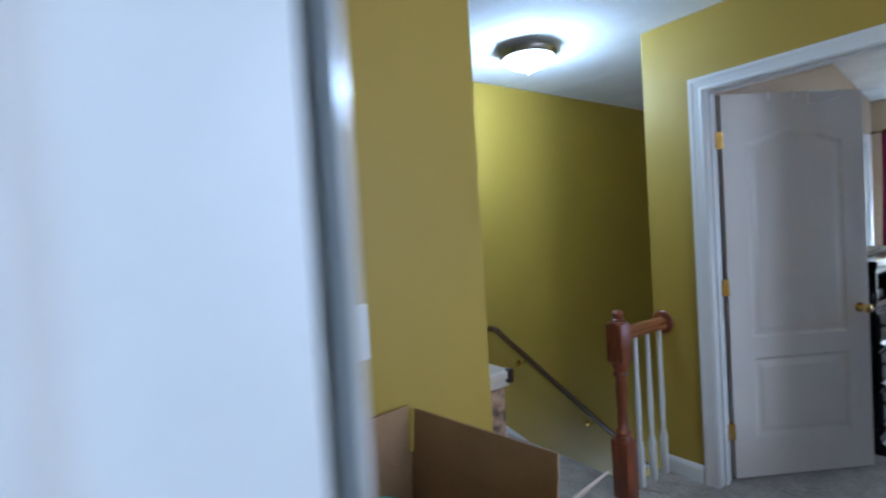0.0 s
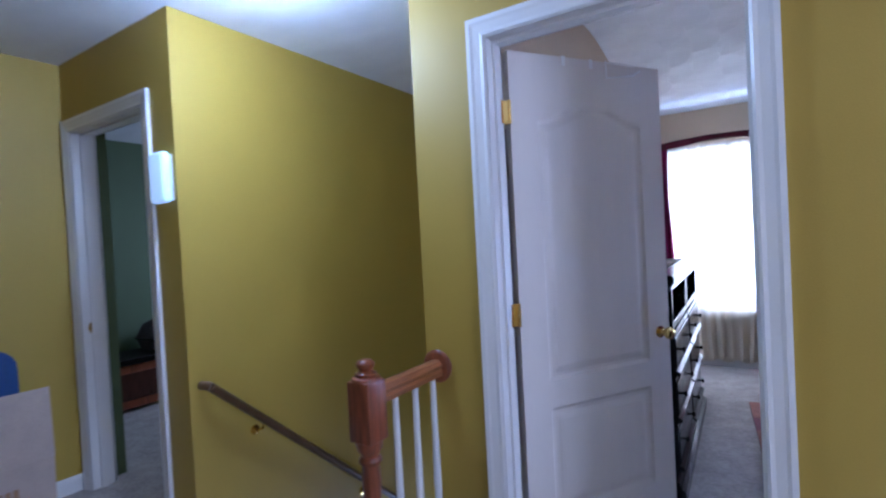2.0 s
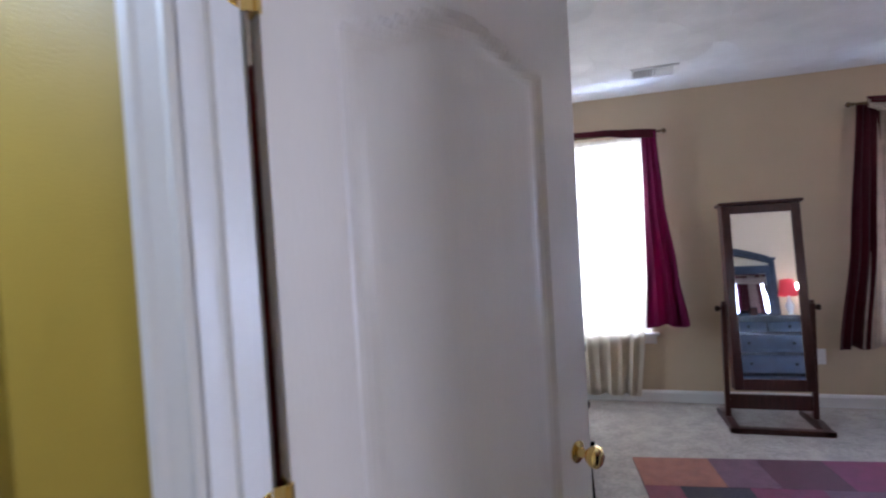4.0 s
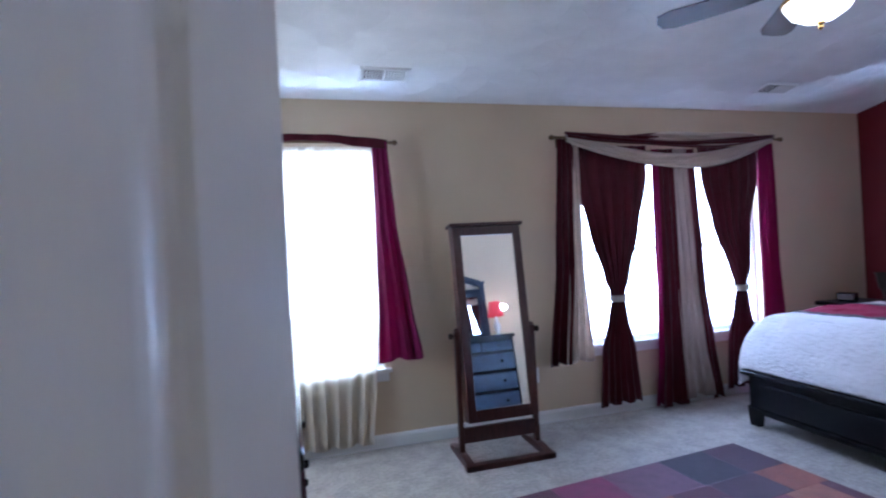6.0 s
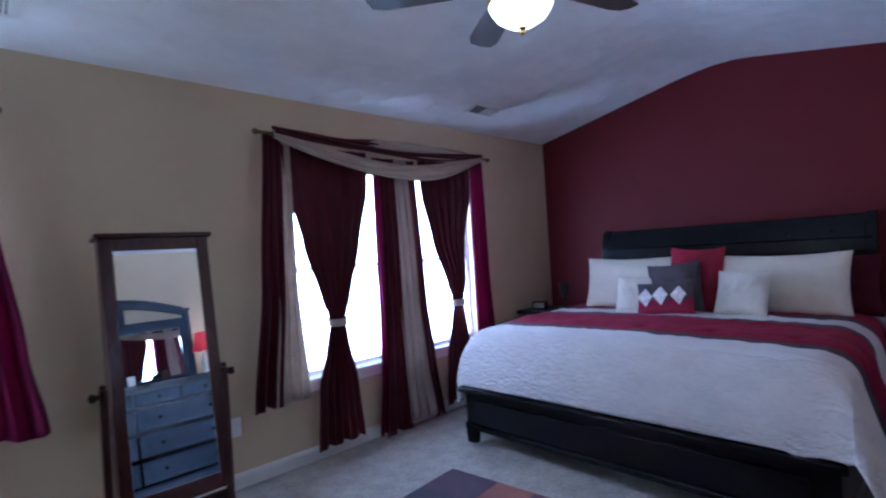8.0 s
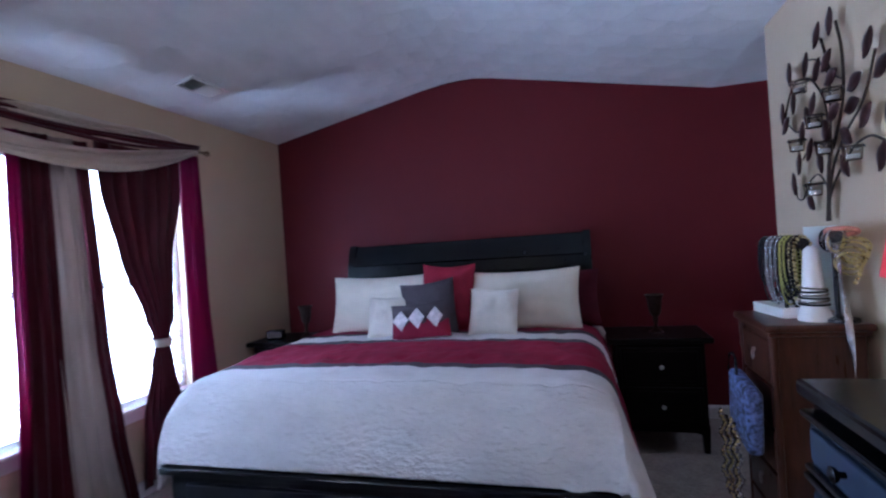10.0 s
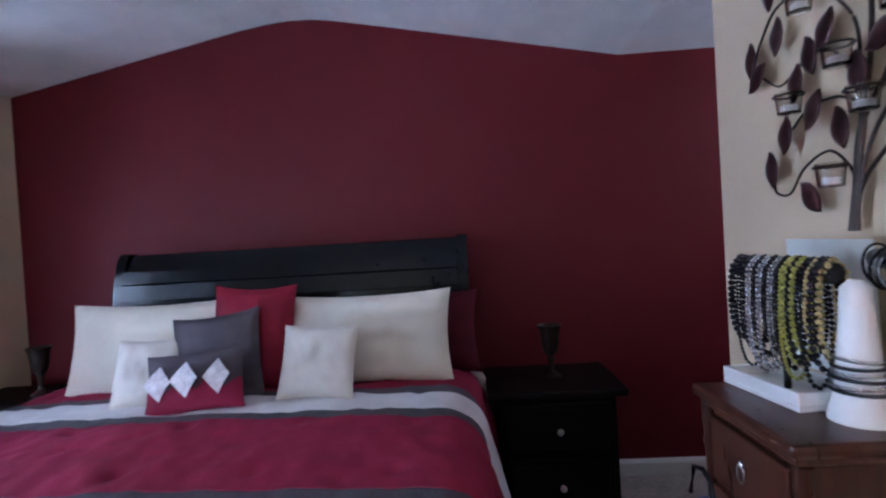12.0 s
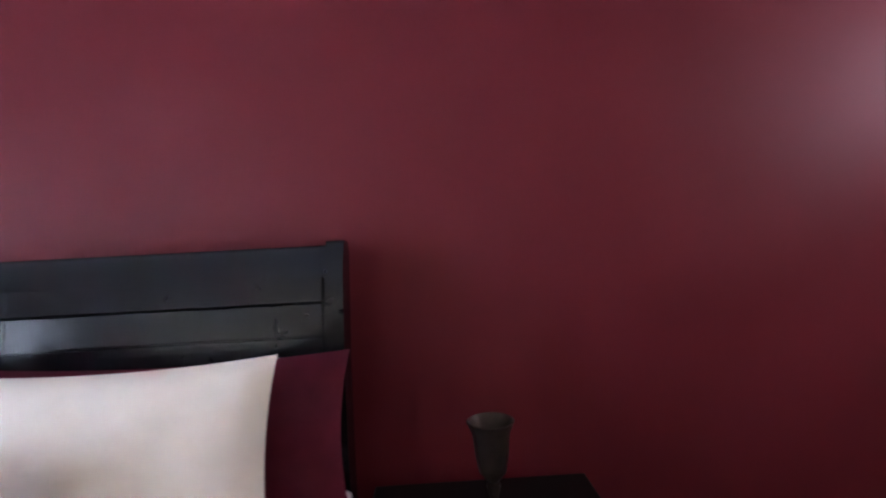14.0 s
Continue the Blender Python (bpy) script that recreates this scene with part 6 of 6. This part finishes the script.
SR0, SR1, SZ0, SZ1 = 0.205, 0.165, 0.435, 0.70
part("shade", sheet(48, 4, lambda u, v: ((SR0 + (SR1 - SR0) * v) * math.cos(2 * math.pi * u), (SR0 + (SR1 - SR0) * v) * math.sin(2 * math.pi * u), SZ0 + (SZ1 - SZ0) * v)), M_SHADEW, tlp, "cream fabric drum shade", smooth=True, solid=0.002)
sh = tlp.children[-1]
for row in range(6):
    for k in range(16):
        a = 2 * math.pi * (k + 0.5 * (row % 2)) / 16
        v0 = (row + 0.5) / 6

        def spot(u, v, a=a, v0=v0):
            p, q = 2 * u - 1, 2 * v - 1
            rad = (abs(p) ** 2.4 + abs(q) ** 2.4) ** (1 / 2.4)
            m = max(abs(p), abs(q))
            s = m / rad if rad > 0 else 0
            vv = v0 + q * s * 0.088
            aa = a + p * s * 0.178
            R = SR0 + (SR1 - SR0) * vv + 0.0022
            return (R * math.cos(aa), R * math.sin(aa), SZ0 + (SZ1 - SZ0) * vv)
        part("shade_motif", sheet(6, 6, spot), M_SHADEY, sh, smooth=True)
nb = thing("notepad", "white papers with a blue pen beside the lamp", "papers", pose(-0.95, -1.62, 0.90, 0, 0, 20))
part("papers", bm_box(-0.10, 0.10, -0.07, 0.07, 0, 0.012, 0.002), M_PLASTIC, nb)
part("pen", tube([(-0.06, -0.02, 0.017), (0.07, 0.03, 0.017)], 0.005, 8), M_BLUE, nb, smooth=True)

# blue tote on cardboard at the landing's end
cb = thing("cardboard_box", "tall pale cardboard box by the end wall", "box", pose(-2.20, -0.99, 0))
part("carton", bm_box(-0.30, 0.02, -0.42, 0.25, 0.0, 0.42, 0.004), M_CARDPALE, cb)
part("panel", moved(bm_box(-0.004, 0.004, -0.42, 0.25, 0, 0.345, 0.001), pose(0.024, 0, 0.36, 0, -4, 0)), M_CARDPALE, cb)
part("printed_mark", boxes([(0.021, 0.0245, 0.02 + 0.03 * k, 0.04 + 0.03 * k, 0.12, 0.26) for k in range(3)]), M_CARD, cb)
tt = thing("storage_tote", "blue plastic storage tote standing on edge", "storage tote", pose(-2.46, -1.03, 0.42, 0, 0, 0))
part("tub", bm_box(-0.06, 0.13, -0.40, 0.18, 0.0, 0.47, 0.085, 5), M_BLUE, tt, smooth=True)
part("lid", merge(prism([(-0.42 + 0.62 * 0.5 + sx * (0.31 - r) + r * math.cos(a), 0.245 + sz * (0.245 - r) + r * math.sin(a)) for r in (0.10,) for sx, sz, q in ((1, 1, 0), (-1, 1, 1), (-1, -1, 2), (1, -1, 3)) for a in [math.pi / 2 * (q + j / 5) for j in range(6)]], "x", 0.13, 0.17), moved(prism([(-0.36, 0.06), (0.14, 0.06), (0.14, 0.40), (0.10, 0.44), (-0.32, 0.44), (-0.36, 0.40)], "x", 0.17, 0.182), Matrix.Identity(4))), M_BLUE, tt, smooth=True)
part("handle", tube([(0.175, -0.20, 0.40), (0.20, -0.18, 0.41), (0.20, 0.04, 0.41), (0.175, 0.06, 0.40)], 0.014, 8), M_BLUE, tt, smooth=True)

# open box by the switch wall, standing on another one
lb = tagged(part("cardboard_carton", bm_box(0.29, 0.72, -2.56, -2.09, 0.0, 0.58, 0.004), M_CARD), "closed brown carton under the open box", "box")
ob_ = thing("open_box", "open brown cardboard box with flaps up", "box", pose(0.50, -2.32, 0.58, 0, 0, 8))
part("sides", boxes([(-0.20, 0.20, -0.22, -0.216, 0, 0.33), (-0.20, 0.20, 0.216, 0.22, 0, 0.33), (-0.20, -0.196, -0.216, 0.216, 0, 0.33), (0.196, 0.20, -0.216, 0.216, 0, 0.33), (-0.196, 0.196, -0.216, 0.216, 0, 0.004)]), M_CARD, ob_)
part("flap", moved(bm_box(-0.19, 0.19, -0.002, 0.002, 0, 0.10), pose(0, 0.218, 0.328, -6)), M_CARD, ob_)
part("flap", moved(bm_box(-0.002, 0.002, -0.21, 0.21, 0, 0.11), pose(-0.198, 0, 0.328, 0, 2, 0)), M_CARD, ob_)
part("flap", moved(bm_box(-0.002, 0.002, -0.20, 0.20, 0, 0.15), pose(0.198, 0, 0.328, 0, 42, 0)), M_CARDPALE, ob_)
M_TEAL = mat("teal_plastic", (0.05, 0.35, 0.36), 0.35, scale=10, vary=0.1)
bt = thing("plastic_bottle", "clear plastic bottle with a teal cap in the box", "bottle", pose(0.44, -2.30, 0.586, 0, 0, 0))
part("bottle", lathe([(0.05, 0.0), (0.055, 0.01), (0.055, 0.20), (0.045, 0.25), (0.022, 0.28), (0.022, 0.295)], 24), M_GLASS, bt, smooth=True)
part("cap", lathe([(0.03, 0.29), (0.03, 0.33), (0.02, 0.335)], 20), M_TEAL, bt, smooth=True)
M_BAG = clear_glass("clear_plastic_film", 0.15)
tagged(part("plastic_bag", sheet(26, 26, lambda u, v: (0.36 + 0.28 * u, -2.50 + 0.36 * v, 0.80 + 0.10 * noise.noise((u * 4, v * 4, 2)) + 0.04 * noise.noise((u * 11, v * 11, 5)))), M_PLASTIC, None, solid=0.003), "crumpled white plastic packaging in the box", "packaging")

# white lidded bin right of the bedroom door
hb2 = thing("laundry_bin", "off-white soft laundry bin against the landing wall", "laundry bin", pose(1.20, -0.36, 0))
part("bin", bm_box(-0.24, 0.22, -0.20, 0.21, 0.0, 0.44, 0.05, 4), M_CREAM, hb2, smooth=True)
part("lid", bm_box(-0.25, 0.23, -0.21, 0.22, 0.43, 0.50, 0.034, 4), M_PLASTIC, hb2, smooth=True)

# what shows of the green room
tr2 = thing("wooden_trunk", "reddish wooden trunk with a dark top", "trunk", pose(-4.0, 0.78, 0, 0, 0, 90))
part("body", bm_box(-0.60, 0.60, -0.22, 0.22, 0.03, 0.40, 0.006), M_OAK, tr2)
part("lid", bm_box(-0.62, 0.62, -0.24, 0.24, 0.40, 0.45, 0.008), M_ESP, tr2)
part("panel", bm_box(-0.55, 0.55, -0.228, -0.219, 0.10, 0.33, 0.004), M_CHEST, tr2)
for x in (-0.56, 0.56):
    part("foot", bm_box(x - 0.03, x + 0.03, -0.2, 0.2, 0, 0.035), M_ESP, tr2)
ck = thing("dark_cushion", "dark cushion heaped on the wooden trunk", "cushion", pose(-4.0, 0.80, 0.45))
part("cover", lathe([(0.05, 0), (0.22, 0.02), (0.26, 0.12), (0.20, 0.24), (0.08, 0.30), (0.01, 0.31)], 24), M_GREYPIL, ck, smooth=True)
part("piping", tube([(0.262 * math.cos(a), 0.262 * math.sin(a), 0.12) for a in [2 * math.pi * k / 32 for k in range(33)]], 0.006, 6), M_JET, ck, smooth=True)
